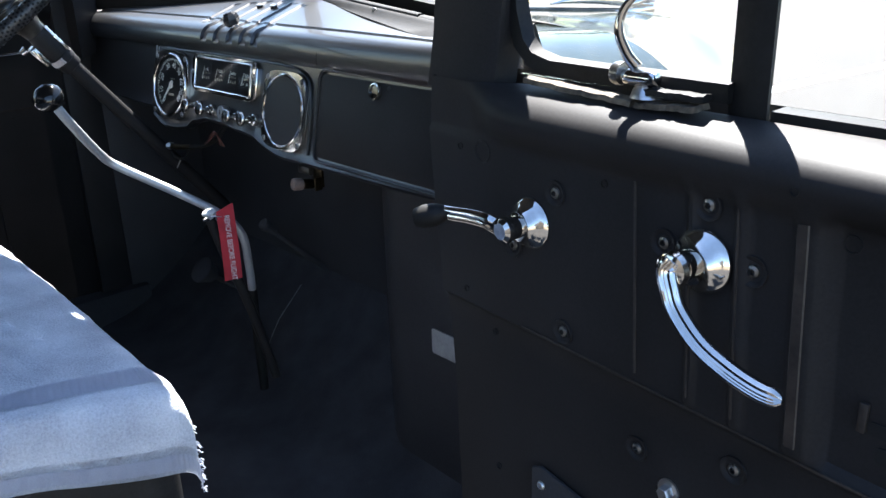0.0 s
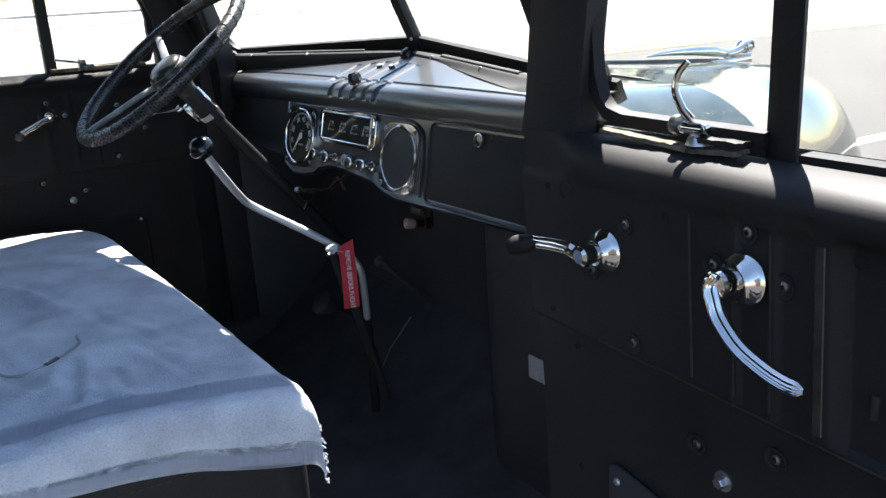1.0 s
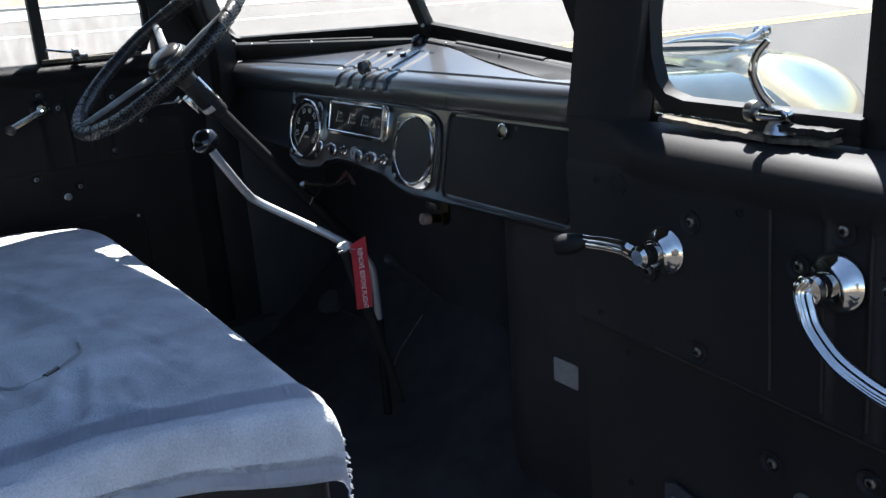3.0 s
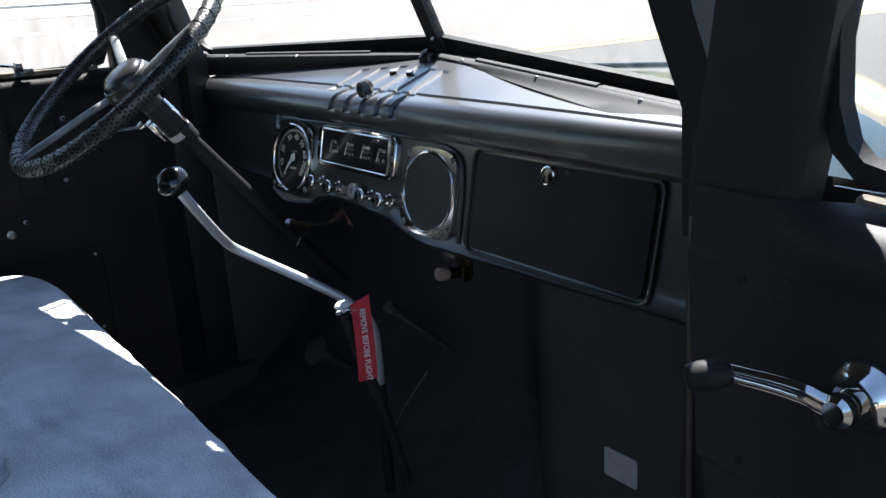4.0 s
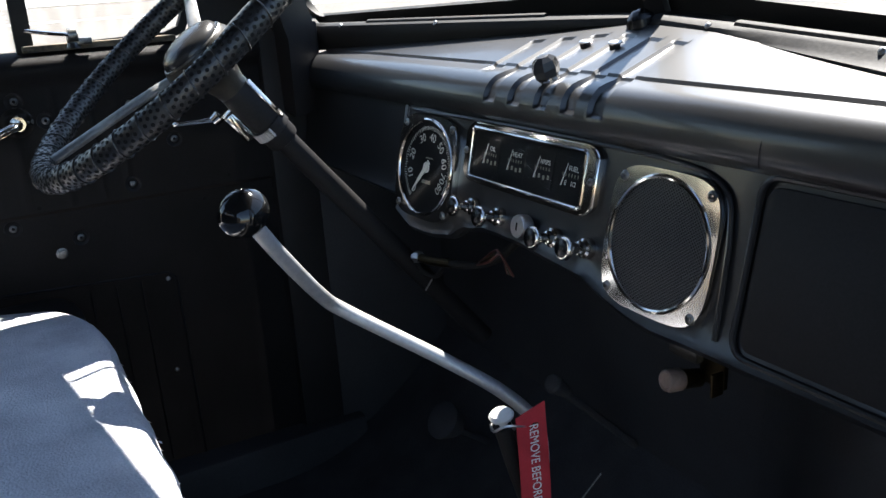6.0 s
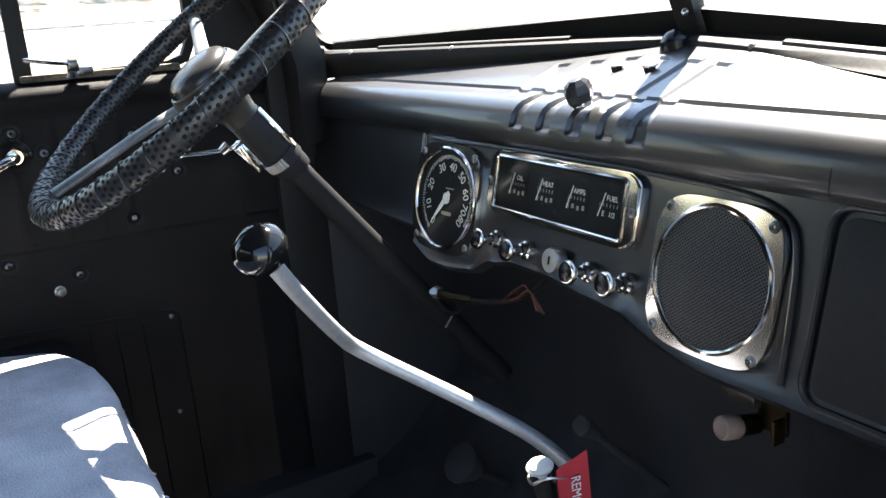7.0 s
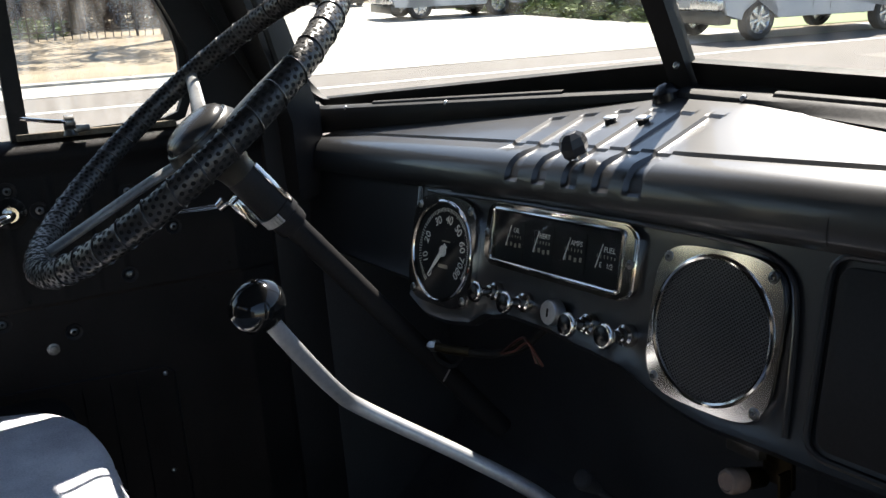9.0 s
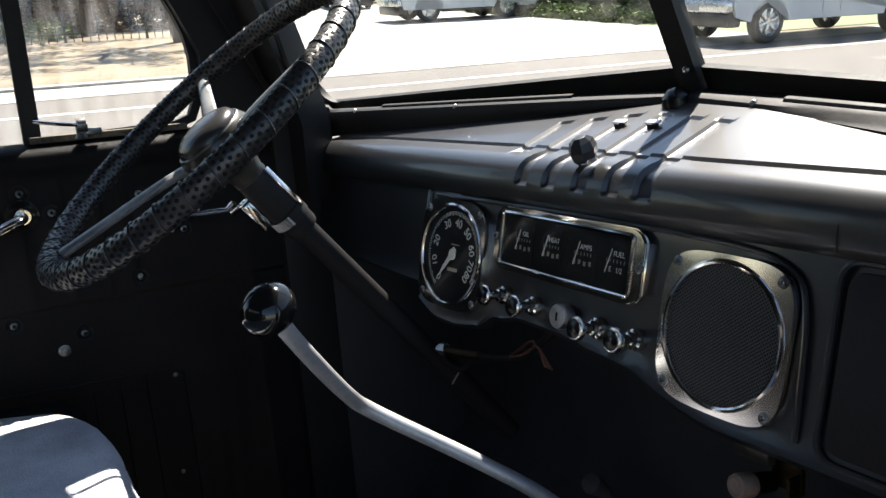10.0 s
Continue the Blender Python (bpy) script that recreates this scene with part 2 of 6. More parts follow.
def box(bm, lo, hi, bevel=0.0, m=None, seg=2):
    lo, hi = Vector(lo), Vector(hi)
    r = bmesh.ops.create_cube(bm, size=1.0)
    vs = r["verts"]
    bmesh.ops.scale(bm, vec=hi - lo, verts=vs)
    bmesh.ops.translate(bm, vec=(lo + hi) / 2, verts=vs)
    if bevel > 0:
        es = list({e for v in vs for e in v.link_edges})
        r2 = bmesh.ops.bevel(bm, geom=es, offset=bevel, segments=seg, affect="EDGES", profile=0.5)
        vs = list({v for f in r2["faces"] for v in f.verts} | {v for v in vs if v.is_valid})
    if m is not None:
        bmesh.ops.transform(bm, matrix=m, verts=vs)
    return vs


def basis_for(d):
    d = Vector(d).normalized()
    a = Vector((0, 0, 1)) if abs(d.z) < 0.9 else Vector((1, 0, 0))
    u = a.cross(d).normalized()
    return u, d.cross(u), d


def lathe(bm, origin, axis, profile, seg=24, sx=1.0, sy=1.0, close=True):
    """Turn a profile of (radius, height along axis) about the axis through origin."""
    o = Vector(origin)
    u, v, d = basis_for(axis)
    rings = []
    for r, h in profile:
        if r < 1e-6:
            rings.append([bm.verts.new(o + d * h)])
        else:
            rings.append([bm.verts.new(o + d * h + u * (r * sx * math.cos(2 * math.pi * i / seg)) + v * (r * sy * math.sin(2 * math.pi * i / seg))) for i in range(seg)])
    for a, b in zip(rings, rings[1:]):
        for i in range(seg):
            j = (i + 1) % seg
            q = [a[i % len(a)], a[j % len(a)], b[j % len(b)], b[i % len(b)]]
            q = list(dict.fromkeys(q))
            if len(q) > 2:
                bm.faces.new(q)
    if close:
        for ring in (rings[0], rings[-1]):
            if len(ring) > 2:
                bm.faces.new(ring)
    return bm


def cyl(bm, p0, p1, r0, r1=None, seg=16):
    d = Vector(p1) - Vector(p0)
    return lathe(bm, p0, d, [(r0, 0), (r0 if r1 is None else r1, d.length)], seg)


def spline(pts, n=8):
    """Catmull-Rom through the points."""
    P = [Vector(p) for p in pts]
    P = [P[0] * 2 - P[1]] + P + [P[-1] * 2 - P[-2]]
    out = []
    for i in range(1, len(P) - 2):
        for k in range(n):
            t = k / n
            a, b, c, d = P[i - 1], P[i], P[i + 1], P[i + 2]
            out.append(0.5 * ((2 * b) + (c - a) * t + (2 * a - 5 * b + 4 * c - d) * t * t + (3 * b - a - 3 * c + d) * t ** 3))
    out.append(P[-2])
    return out


def sweep(bm, pts, section, up=(0, 0, 1), closed=False, cap=True):
    """Carry a section along a path. section: list of (a, b), or a function of the step (0 to 1) that gives one."""
    P = [Vector(p) for p in pts]
    n = len(P)
    rings = []
    up = Vector(up)
    for i, p in enumerate(P):
        t = (P[(i + 1) % n] - P[i - 1]) if closed else (P[min(i + 1, n - 1)] - P[max(i - 1, 0)])
        t.normalize()
        s = t.cross(up)
        if s.length < 1e-4:
            s = t.cross(Vector((1, 0, 0)))
        s.normalize()
        w = s.cross(t)
        sec = section(i / max(1, n - 1)) if callable(section) else section
        rings.append([bm.verts.new(p + s * a + w * b) for a, b in sec])
    m = len(rings[0])
    for i in range(n if closed else n - 1):
        a, b = rings[i], rings[(i + 1) % n]
        for j in range(m):
            k = (j + 1) % m
            bm.faces.new((a[j], a[k], b[k], b[j]))
    if cap and not closed:
        bm.faces.new(rings[0])
        bm.faces.new(list(reversed(rings[-1])))
    return bm


def circle(r, seg=12, sx=1.0, sy=1.0):
    return [(r * sx * math.cos(2 * math.pi * i / seg), r * sy * math.sin(2 * math.pi * i / seg)) for i in range(seg)]


def tube(bm, pts, r, seg=12, closed=False):
    return sweep(bm, pts, circle(r, seg), closed=closed)


def sheet(bm, fn, nu, nv, thick=None):
    """A grid of points fn(u, v), u and v from 0 to 1; with thick (a vector or a function of u, v) a closed slab."""
    g = [[Vector(fn(i / nu, j / nv)) for j in range(nv + 1)] for i in range(nu + 1)]
    A = [[bm.verts.new(p) for p in row] for row in g]
    for i in range(nu):
        for j in range(nv):
            bm.faces.new((A[i][j], A[i + 1][j], A[i + 1][j + 1], A[i][j + 1]))
    if thick is not None:
        T = (lambda u, v: Vector(thick)) if not callable(thick) else thick
        C = [[bm.verts.new(g[i][j] + Vector(T(i / nu, j / nv))) for j in range(nv + 1)] for i in range(nu + 1)]
        for i in range(nu):
            for j in range(nv):
                bm.faces.new((C[i][j], C[i][j + 1], C[i + 1][j + 1], C[i + 1][j]))
        for i in range(nu):
            bm.faces.new((A[i][0], C[i][0], C[i + 1][0], A[i + 1][0]))
            bm.faces.new((A[i][nv], A[i + 1][nv], C[i + 1][nv], C[i][nv]))
        for j in range(nv):
            bm.faces.new((A[0][j], A[0][j + 1], C[0][j + 1], C[0][j]))
            bm.faces.new((A[nu][j], C[nu][j], C[nu][j + 1], A[nu][j + 1]))
    return bm


def prism(bm, poly, m, depth, bevel=0.0, holes=()):
    """A flat polygon (a, b) in the frame m (a along x, b along y), thickened along its -z by depth."""
    vs = [bm.verts.new(m @ Vector((a, b, 0))) for a, b in poly]
    f = bm.faces.new(vs)
    r = bmesh.ops.extrude_face_region(bm, geom=[f])
    nv = [g for g in r["geom"] if isinstance(g, bmesh.types.BMVert)]
    d = (m.to_3x3() @ Vector((0, 0, -depth)))
    bmesh.ops.translate(bm, vec=d, verts=nv)
    if bevel > 0:
        es = list({e for v in vs + nv for e in v.link_edges})
        bmesh.ops.bevel(bm, geom=es, offset=bevel, segments=2, affect="EDGES", profile=0.5)
    return bm


def ring_plate(bm, outer, inner, m, depth, lip=0.0):
    """A plate between two loops with the same count, in the frame m; lip: how far the outer rim is sunk below the face."""
    n = len(outer)
    def loop(pts, h):
        return [bm.verts.new(m @ Vector((a, b, h))) for a, b in pts]
    L = [loop(outer, -depth), loop(outer, -lip), loop([(a * 0.93 + c * 0.07, b * 0.93 + d * 0.07) for (a, b), (c, d) in zip(outer, inner)], 0), loop(inner, 0), loop(inner, -depth)]
    for a, b in zip(L, L[1:] + L[:1]):
        for i in range(n):
            j = (i + 1) % n
            bm.faces.new((a[i], a[j], b[j], b[i]))
    return bm


def frame3(origin, u, v):
    u, v = Vector(u).normalized(), Vector(v).normalized()
    n = u.cross(v).normalized()
    m = Matrix((u, v, n)).transposed().to_4x4()
    m.translation = origin
    return m


def rrect(w, h, r, seg=5):
    out = []
    for cx, cy, a0 in ((w / 2 - r, h / 2 - r, 0), (-w / 2 + r, h / 2 - r, 90), (-w / 2 + r, -h / 2 + r, 180), (w / 2 - r, -h / 2 + r, 270)):
        for k in range(seg + 1):
            a = radians(a0 + 90 * k / seg)
            out.append((cx + r * math.cos(a), cy + r * math.sin(a)))
    return out


def screw_head(bm, p, n, r=0.004, h=0.0022, slot=True):
    """A domed screw head with a cross slot cut as two shallow dents."""
    lathe(bm, p, n, [(r, -0.001), (r, h * 0.3), (r * 0.8, h * 0.8), (r * 0.42, h), (r * 0.38, h * 0.35), (0, h * 0.3)], 12)


WHEEL = (-0.3376, 0.4803, 1.3501, 0.680, 0.2176, 0.006, 0.0140)
# ---------------------------------------------------------------- cab shell
XC = -0.045         # the windscreen's middle
YB = 0.947          # its foot there


def y_back(x):
    return YB - 0.185 * abs(x - XC)


def bend(x):
    """The face turns a little towards the seat at the driver's end."""
    return -0.068 * max(0.0, -0.187 - x)


def yf(z, x=0.0):
    """The dashboard's leaning face."""
    return 0.7395 + 0.21 * (z - 1.1145) + bend(x)


FACE_V = Vector((0, 0.2055, 0.9787))
FACE_N = Vector((0, -0.9787, 0.2055))


def face(x, z, out=0.0):
    return Vector((x, yf(z, x), z)) + FACE_N * out


def face_m(x, z, out=0.0):
    return frame3(face(x, z, out), (1, 0.068 if x < -0.187 else 0, 0), FACE_V)


def lerp_table(tab, x):
    if x <= tab[0][0]:
        return tab[0][1]
    for (a, p), (b, q) in zip(tab, tab[1:]):
        if x <= b:
            k = (x - a) / (b - a)
            k = k * k * (3 - 2 * k)
            return p + (q - p) * k
    return tab[-1][1]


LOWER = [(-0.70, 1.12), (-0.33, 1.108), (-0.30, 1.092), (-0.27, 1.0845), (-0.23, 1.0845), (-0.192, 1.0905), (-0.149, 1.1090), (-0.107, 1.1165), (-0.0475, 1.1165), (0.015, 1.1115), (0.062, 1.1085), (0.092, 1.1005), (0.113, 1.0945), (0.140, 1.0890), (0.170, 1.0868), (0.2124, 1.0880), (0.246, 1.0885), (0.358, 1.0900), (0.63, 1.0940)]
CREASE = [(-0.70, 0.797), (-0.35, 0.808), (-0.20, 0.812), (-0.05, 0.808), (0.10, 0.7995), (0.28, 0.795), (0.43, 0.785), (0.63, 0.765)]


def crease_y(x):
    return float(np.interp(x, [c[0] for c in CREASE], [c[1] for c in CREASE]))


def dash_top_z(y, x=0.0):
    return 1.2960 + (y - crease_y(x)) * max(0.10, 0.37 - 0.55 * max(0.0, x - 0.08))


CHANNELS = [-0.176, -0.128, -0.080, -0.032, 0.014, 0.056]
ROLL = 0.7620       # the foremost line of the rolled edge


def channel_end(x):
    return 0.892 - 0.17 * abs(x + 0.055)


def channel(x, y, z):
    """Depth of the pressed channels over the middle of the dashboard's roll and top."""
    end = channel_end(x)
    if y > end or z < 1.247:
        return 0.0
    h = 0.0
    for c in CHANNELS[1:] if z < 1.291 else CHANNELS:
        h = max(h, min(1, max(0, (0.0122 - abs(x - c)) / 0.0032)))
    k = min(1, (end - y) / 0.003) * min(1, max(0, (z - 1.2600) / 0.006))
    return -(0.0048 if z < 1.291 else 0.0028) * h * k


def dash_profile(x):
    zb = lerp_table(LOWER, x)
    rec = 0.003 + 0.03 * min(1, max(0, (-0.318 - x) / 0.004))
    pts = [(yf(zb, x) + 0.03 + rec, zb + 0.006), (yf(zb, x) + 0.008 + rec, zb - 0.003), (yf(zb, x) - 0.001 + rec, zb - 0.002), (yf(zb, x) - 0.005 + rec, zb + 0.004), (yf(zb, x) + 0.0005 + rec, zb + 0.011)]
    for k in range(1, 7):
        z = zb + 0.011 + (1.238 - zb - 0.011) * k / 6
        pts.append((yf(z, x) + rec, z))
    bow = -0.03 * x * x
    yc = crease_y(x)
    roll = lambda k: ROLL + bow + k * (yc - ROLL - bow)
    pts += [(ROLL + bow + 0.0040, 1.2392), (ROLL + bow + 0.0030, 1.2415), (ROLL + bow + 0.0010, 1.2440), (ROLL + bow + 0.0002, 1.2478), (ROLL + bow, 1.2535)]
    pts += [(roll(k), z) for k, z in ((0.008, 1.2575), (0.018, 1.2605), (0.030, 1.2635), (0.050, 1.2670), (0.115, 1.2745), (0.24, 1.2815), (0.40, 1.2868), (0.63, 1.2900))]
    mid = -0.215 < x < 0.083
    yb = max(y_back(x) + 0.012, yc + 0.020)
    zt = lambda y: dash_top_z(y, x)
    pts += [(yc - 0.004, 1.2922), (yc, 1.2938 if mid else 1.2932), (yc + 0.0025, zt(yc + 0.0025))]
    if abs(x + 0.06) < 0.17:
        end = channel_end(x)
        ys = [yc + 0.018, yc + 0.032, end - 0.012, end - 0.005, end - 0.0028, end, end + 0.006]
    else:
        ys = [yc + 0.0025 + (yb - yc - 0.0025) * f for f in (0.13, 0.27, 0.40, 0.48, 0.50, 0.52, 0.56)]
    pts += [(y, zt(y)) for y in ys]
    pts.append((yb, zt(yb)))
    return pts


def thicken(bm, rows, t):
    """Close a grid of vertices into a thin sheet of metal."""
    bm.normal_update()
    inner = [[bm.verts.new(v.co - v.normal * t) for v in row] for row in rows]
    for a, b in zip(inner, inner[1:]):
        for j in range(len(a) - 1):
            bm.faces.new((a[j], a[j + 1], b[j + 1], b[j]))
    for k in (0, -1):
        for j in range(len(rows[0]) - 1):
            bm.faces.new((rows[k][j], rows[k][j + 1], inner[k][j + 1], inner[k][j]))
        for i in range(len(rows) - 1):
            bm.faces.new((rows[i][k], inner[i][k], inner[i + 1][k], rows[i + 1][k]))


dash = thing("dashboard", "satin black pressed-steel dashboard with ribbed centre and a glovebox door", "dashboard", (0, 0.74, 1.09))
xs = sorted(set([round(-0.695 + 1.32 * i / 66, 4) for i in range(67)] + [-0.3225, -0.3175] + [round(c + d, 4) for c in CHANNELS for d in (-0.0150, -0.0122, -0.0106, -0.0090, -0.005, 0, 0.005, 0.0090, 0.0106, 0.0122, 0.0150)]))
xs = [x for i, x in enumerate(xs) if i == 0 or x - xs[i - 1] > 0.0006]
bm = B()
rows = []
for x in xs:
    row = []
    for y, z in dash_profile(x):
        e = channel(x, y, z)
        k = min(1, max(0, (y - 0.763) / 0.03))
        n = Vector((0, -0.9 * (1 - k), 0.3 + 0.7 * k)).normalized()
        row.append(bm.verts.new(Vector((x, y, z)) + n * e))
    rows.append(row)
for a, b in zip(rows, rows[1:]):
    for j in range(len(a) - 1):
        bm.faces.new((a[j], b[j], b[j + 1], a[j + 1]))
thicken(bm, rows, 0.0016)
part("dash_panel", bm, DASH_PAINT, dash, smooth=28)

# glovebox door, framed by a pressed bead
bm = B()
GX0, GX1, GZ0, GZ1 = 0.255, 0.566, 1.101, 1.237
gm = face_m((GX0 + GX1) / 2, (GZ0 + GZ1) / 2, 0.0035)
prism(bm, rrect(GX1 - GX0 - 0.010, (GZ1 - GZ0) / 0.9787 - 0.010, 0.012), gm, 0.003, 0.001)
glove = part("glovebox_door", bm, PAINT, dash)
bm = B()
w, h = GX1 - GX0 + 0.006, (GZ1 - GZ0) / 0.9787 + 0.004
sweep(bm, [face_m((GX0 + GX1) / 2, (GZ0 + GZ1) / 2, 0.0005) @ Vector((a, b, 0)) for a, b in rrect(w, h, 0.016, 6)], circle(0.0028, 8), up=FACE_N, closed=True)
part("glovebox_bead", bm, DASH_PAINT, dash)

# firewall, footwell, floor, cab sides
bm = B()
box(bm, (-0.71, 1.00, 1.10), (0.63, 1.03, 1.255))
box(bm, (-0.71, 1.00, 0.45), (0.68, 1.03, 1.10))
solo("wall_firewall", bm, PAINT_DULL, "black painted steel firewall under the dashboard", "firewall", kind="structure")
bm = B()
sheet(bm, lambda u, v: (-0.72 + 1.40 * u, 0.62 + 0.39 * v, 0.52 + 0.22 * v * v), 2, 8, (0, 0, -0.02))
box(bm, (-0.74, -0.55, 0.50), (0.70, 0.62, 0.52))
solo("floor", bm, CARPET, "black rubber-covered cab floor and toe board", "floor", kind="structure")

def pane_strip(bm, quad, t):
    a, b, c, d = [Vector(p) for p in quad]
    n = (b - a).cross(d - a).normalized() * t
    vs = [bm.verts.new(p) for p in (a, b, c, d)]
    ws = [bm.verts.new(p + n) for p in (a, b, c, d)]
    bm.faces.new(vs)
    bm.faces.new(list(reversed(ws)))
    for i in range(4):
        j = (i + 1) % 4
        bm.faces.new((vs[i], vs[j], ws[j], ws[i]))


# windscreen: two raked panes in a V, black frame, moulding with screws
RAKE = 0.45


def ws(x, z):
    """A point of the windscreen's plane."""
    return Vector((x, y_back(x) - 0.005 - RAKE * (z - 1.355), z))


TOPZ = 1.80


def glass_foot(x):
    """Height of the glass's lower edge."""
    return 1.371 + 0.031 * (x - XC) if x < XC else 1.371 - 0.085 * (x - XC)


bm = B()
for s in (-1, 1):
    x0, x1 = (XC - 0.014, -0.80) if s < 0 else (XC + 0.014, 0.622)
    pane_strip(bm, [ws(x0, 1.335), ws(x1, glass_foot(x1) - 0.03), ws(x1, glass_foot(x1)), ws(x0, glass_foot(x0))], -0.009 * s)
    pane_strip(bm, [ws(x0, TOPZ), ws(x1, TOPZ - 0.02), ws(x1, TOPZ + 0.05), ws(x0, TOPZ + 0.06)], -0.016 * s)
wsf = thing("windshield_frame", "black painted V-shaped windscreen frame with a centre post", "window frame", (0, 0.9, 1.33), kind="structure")
part("rail", bm, RUBBER, wsf)
bm = B()
sweep(bm, [ws(XC, 1.33) + Vector((0, -0.004, 0)), ws(XC, TOPZ + 0.03) + Vector((0, -0.004, 0))], [(-0.015, -0.008), (0.015, -0.008), (0.011, 0.012), (-0.011, 0.012)], up=(0, 1, 0.3))
part("centre_post", bm, PAINT, wsf)
for s in (-1, 1):
    bm = B()
    x0, x1 = (XC - 0.012, -0.775) if s < 0 else (XC + 0.012, 0.607)
    pane_strip(bm, [ws(x0, 1.350), ws(x1, glass_foot(x1) - 0.012), ws(x1, TOPZ), ws(x0, TOPZ)], -0.004 * s)
    pane = part("pane", bm, GLASS, wsf, "clear dusty windscreen pane")
    pane.visible_shadow = False

for s in (-1, 1):
    bm = B()
    cx, cz, r = (-0.772, glass_foot(-0.772), 0.045) if s < 0 else (0.607, glass_foot(0.607), 0.024)
    ring = [(cx, cz)] + [(cx - s * (r - r * math.sin(radians(9 * k))), cz + r - r * math.cos(radians(9 * k))) for k in range(11)]
    A = [bm.verts.new(ws(x, z) + Vector((0, -0.0065, 0))) for x, z in ring]
    C = [bm.verts.new(ws(x, z) + Vector((0, 0.006, 0))) for x, z in ring]
    bm.faces.new(A)
    bm.faces.new(list(reversed(C)))
    for i in range(len(A)):
        bm.faces.new((A[i], C[i], C[(i + 1) % len(A)], A[(i + 1) % len(A)]))
    part("corner_fillet", bm, RUBBER, wsf)


def mould(x):
    return Vector((x, y_back(x) - 0.020, 1.335 - (0.012 if x < XC else 0.062) * abs(x - XC)))

for s in (-1, 1):
    bm = B()
    x0, x1 = (XC - 0.012, -0.72) if s < 0 else (XC + 0.012, 0.618)
    def sec(t, x0=x0, x1=x1, s=s):
        p = mould(x0 + (x1 - x0) * t)
        b = min(-0.002, dash_top_z(p.y - 0.008, p.x) - p.z - 0.002)
        fw = max(0.0, min(p.y - 0.007 - crease_y(p.x), 0.039 * (p.x - 0.12) / 0.36))
        b -= 0.25 * fw
        out = [(0.012, b), (-0.009 - fw, b), (-0.0125 - 0.75 * fw, b * 0.45), (-0.0125 - 0.1 * fw, 0.001), (-0.010, 0.0065), (-0.004, 0.0098), (0.004, 0.0112), (0.012, 0.011)]
        return [(-a, h) for a, h in out] if s > 0 else list(reversed(out))
    sweep(bm, [mould(x0 + (x1 - x0) * i / 16) for i in range(17)], sec)
    part("moulding", bm, RUBBER, wsf)
bm = B()
sweep(bm, spline([mould(-0.690), mould(-0.735) + Vector((0, 0, 0.004)), (-0.772, 0.812, 1.352), (-0.790, 0.795, 1.385), (-0.796, 0.765, 1.45), (-0.802, 0.69, 1.62)], 5), circle(0.0105, 10))
part("moulding", bm, RUBBER, wsf)
bm = B()
lathe(bm, mould(XC) + Vector((0, -0.010, -0.016)), (0, -0.25, 1), [(0.016, 0), (0.017, 0.012), (0.015, 0.024), (0.008, 0.031), (0, 0.033)], 16)
part("joint_cap", bm, KNOB_CAP, wsf)

# cowl panel between the windscreen and the bonnet
bm = B()
def cowl(u, v):
    x = -0.715 + 1.43 * u
    e = max(0, abs(x) - 0.56) / 0.155
    return (x, (y_back(x) + 0.004) * (1 - v) + 1.045 * v, 1.326 - 0.040 * abs(x - XC) - 0.012 * v - 0.060 * e ** 2.2)


sheet(bm, cowl, 56, 4, (0, 0, -0.006))
solo("wall_cowl_top", bm, CAR_GREEN, "pale green cowl panel ahead of the windscreen", "panel", kind="structure")

for s, nm in ((-1, "left"), (1, "right")):
    bm = B()
    sheet(bm, lambda u, v: (s * ((0.712 if s > 0 else 0.750) - 0.02 * u), 0.765 + 0.285 * u, 0.45 + (1.222 - 0.45) * v), 4, 4, (-s * 0.012, 0, 0))
    solo("wall_cowl_outer_" + nm, bm, CAR_GREEN, "pale green outside of the cowl", "panel", kind="structure")
    bm = B()
    box(bm, (s * 0.705 - (0.10 if s < 0 else 0.05), -0.60, 0.38), (s * 0.705 + (0.03 if s < 0 else 0.02), 0.80, 0.60 if s < 0 else 0.535), 0.01)
    solo("wall_sill_" + nm, bm, PAINT_DULL, "black door sill of the cab", "sill", kind="structure")

# pillars and cab sides
def pillar(name, label, pts, sec, mat=PAINT):
    bm = B()
    sweep(bm, pts, sec, up=(0, 1, 0))
    return solo(name, bm, mat, label, "pillar", kind="structure")

sq = lambda a, b: [(-a, -b), (a, -b), (a, b), (-a, b)]
for s, nm in ((-1, "left"), (1, "right")):
    path = [(0.649, 0.745, 1.20), (0.646, 0.742, 1.33), (0.6325, 0.712, 1.42), (0.612, 0.60, 1.72), (0.602, 0.55, 1.85)] if s > 0 else [(-0.690, 0.745, 1.20), (-0.678, 0.742, 1.33), (-0.662, 0.712, 1.42), (-0.642, 0.665, 1.55), (-0.630, 0.60, 1.72), (-0.620, 0.55, 1.85)]
    pillar("trim_windscreen_pillar_" + nm, "black painted windscreen pillar", path, sq(0.022, 0.03) if s > 0 else [(-0.044, -0.03), (0.075, -0.03), (0.075, 0.03), (-0.008, 0.03), (-0.036, -0.008)])
    bm = B()
    xw = 0.665 if s > 0 else -0.712
    box(bm, (xw - 0.012, 0.76, 0.50), (xw + 0.012, 1.02, 1.24), 0.004)
    solo("wall_cowl_" + nm, bm, PAINT_DULL, "black cowl side panel beside the footwell", "panel", kind="structure")

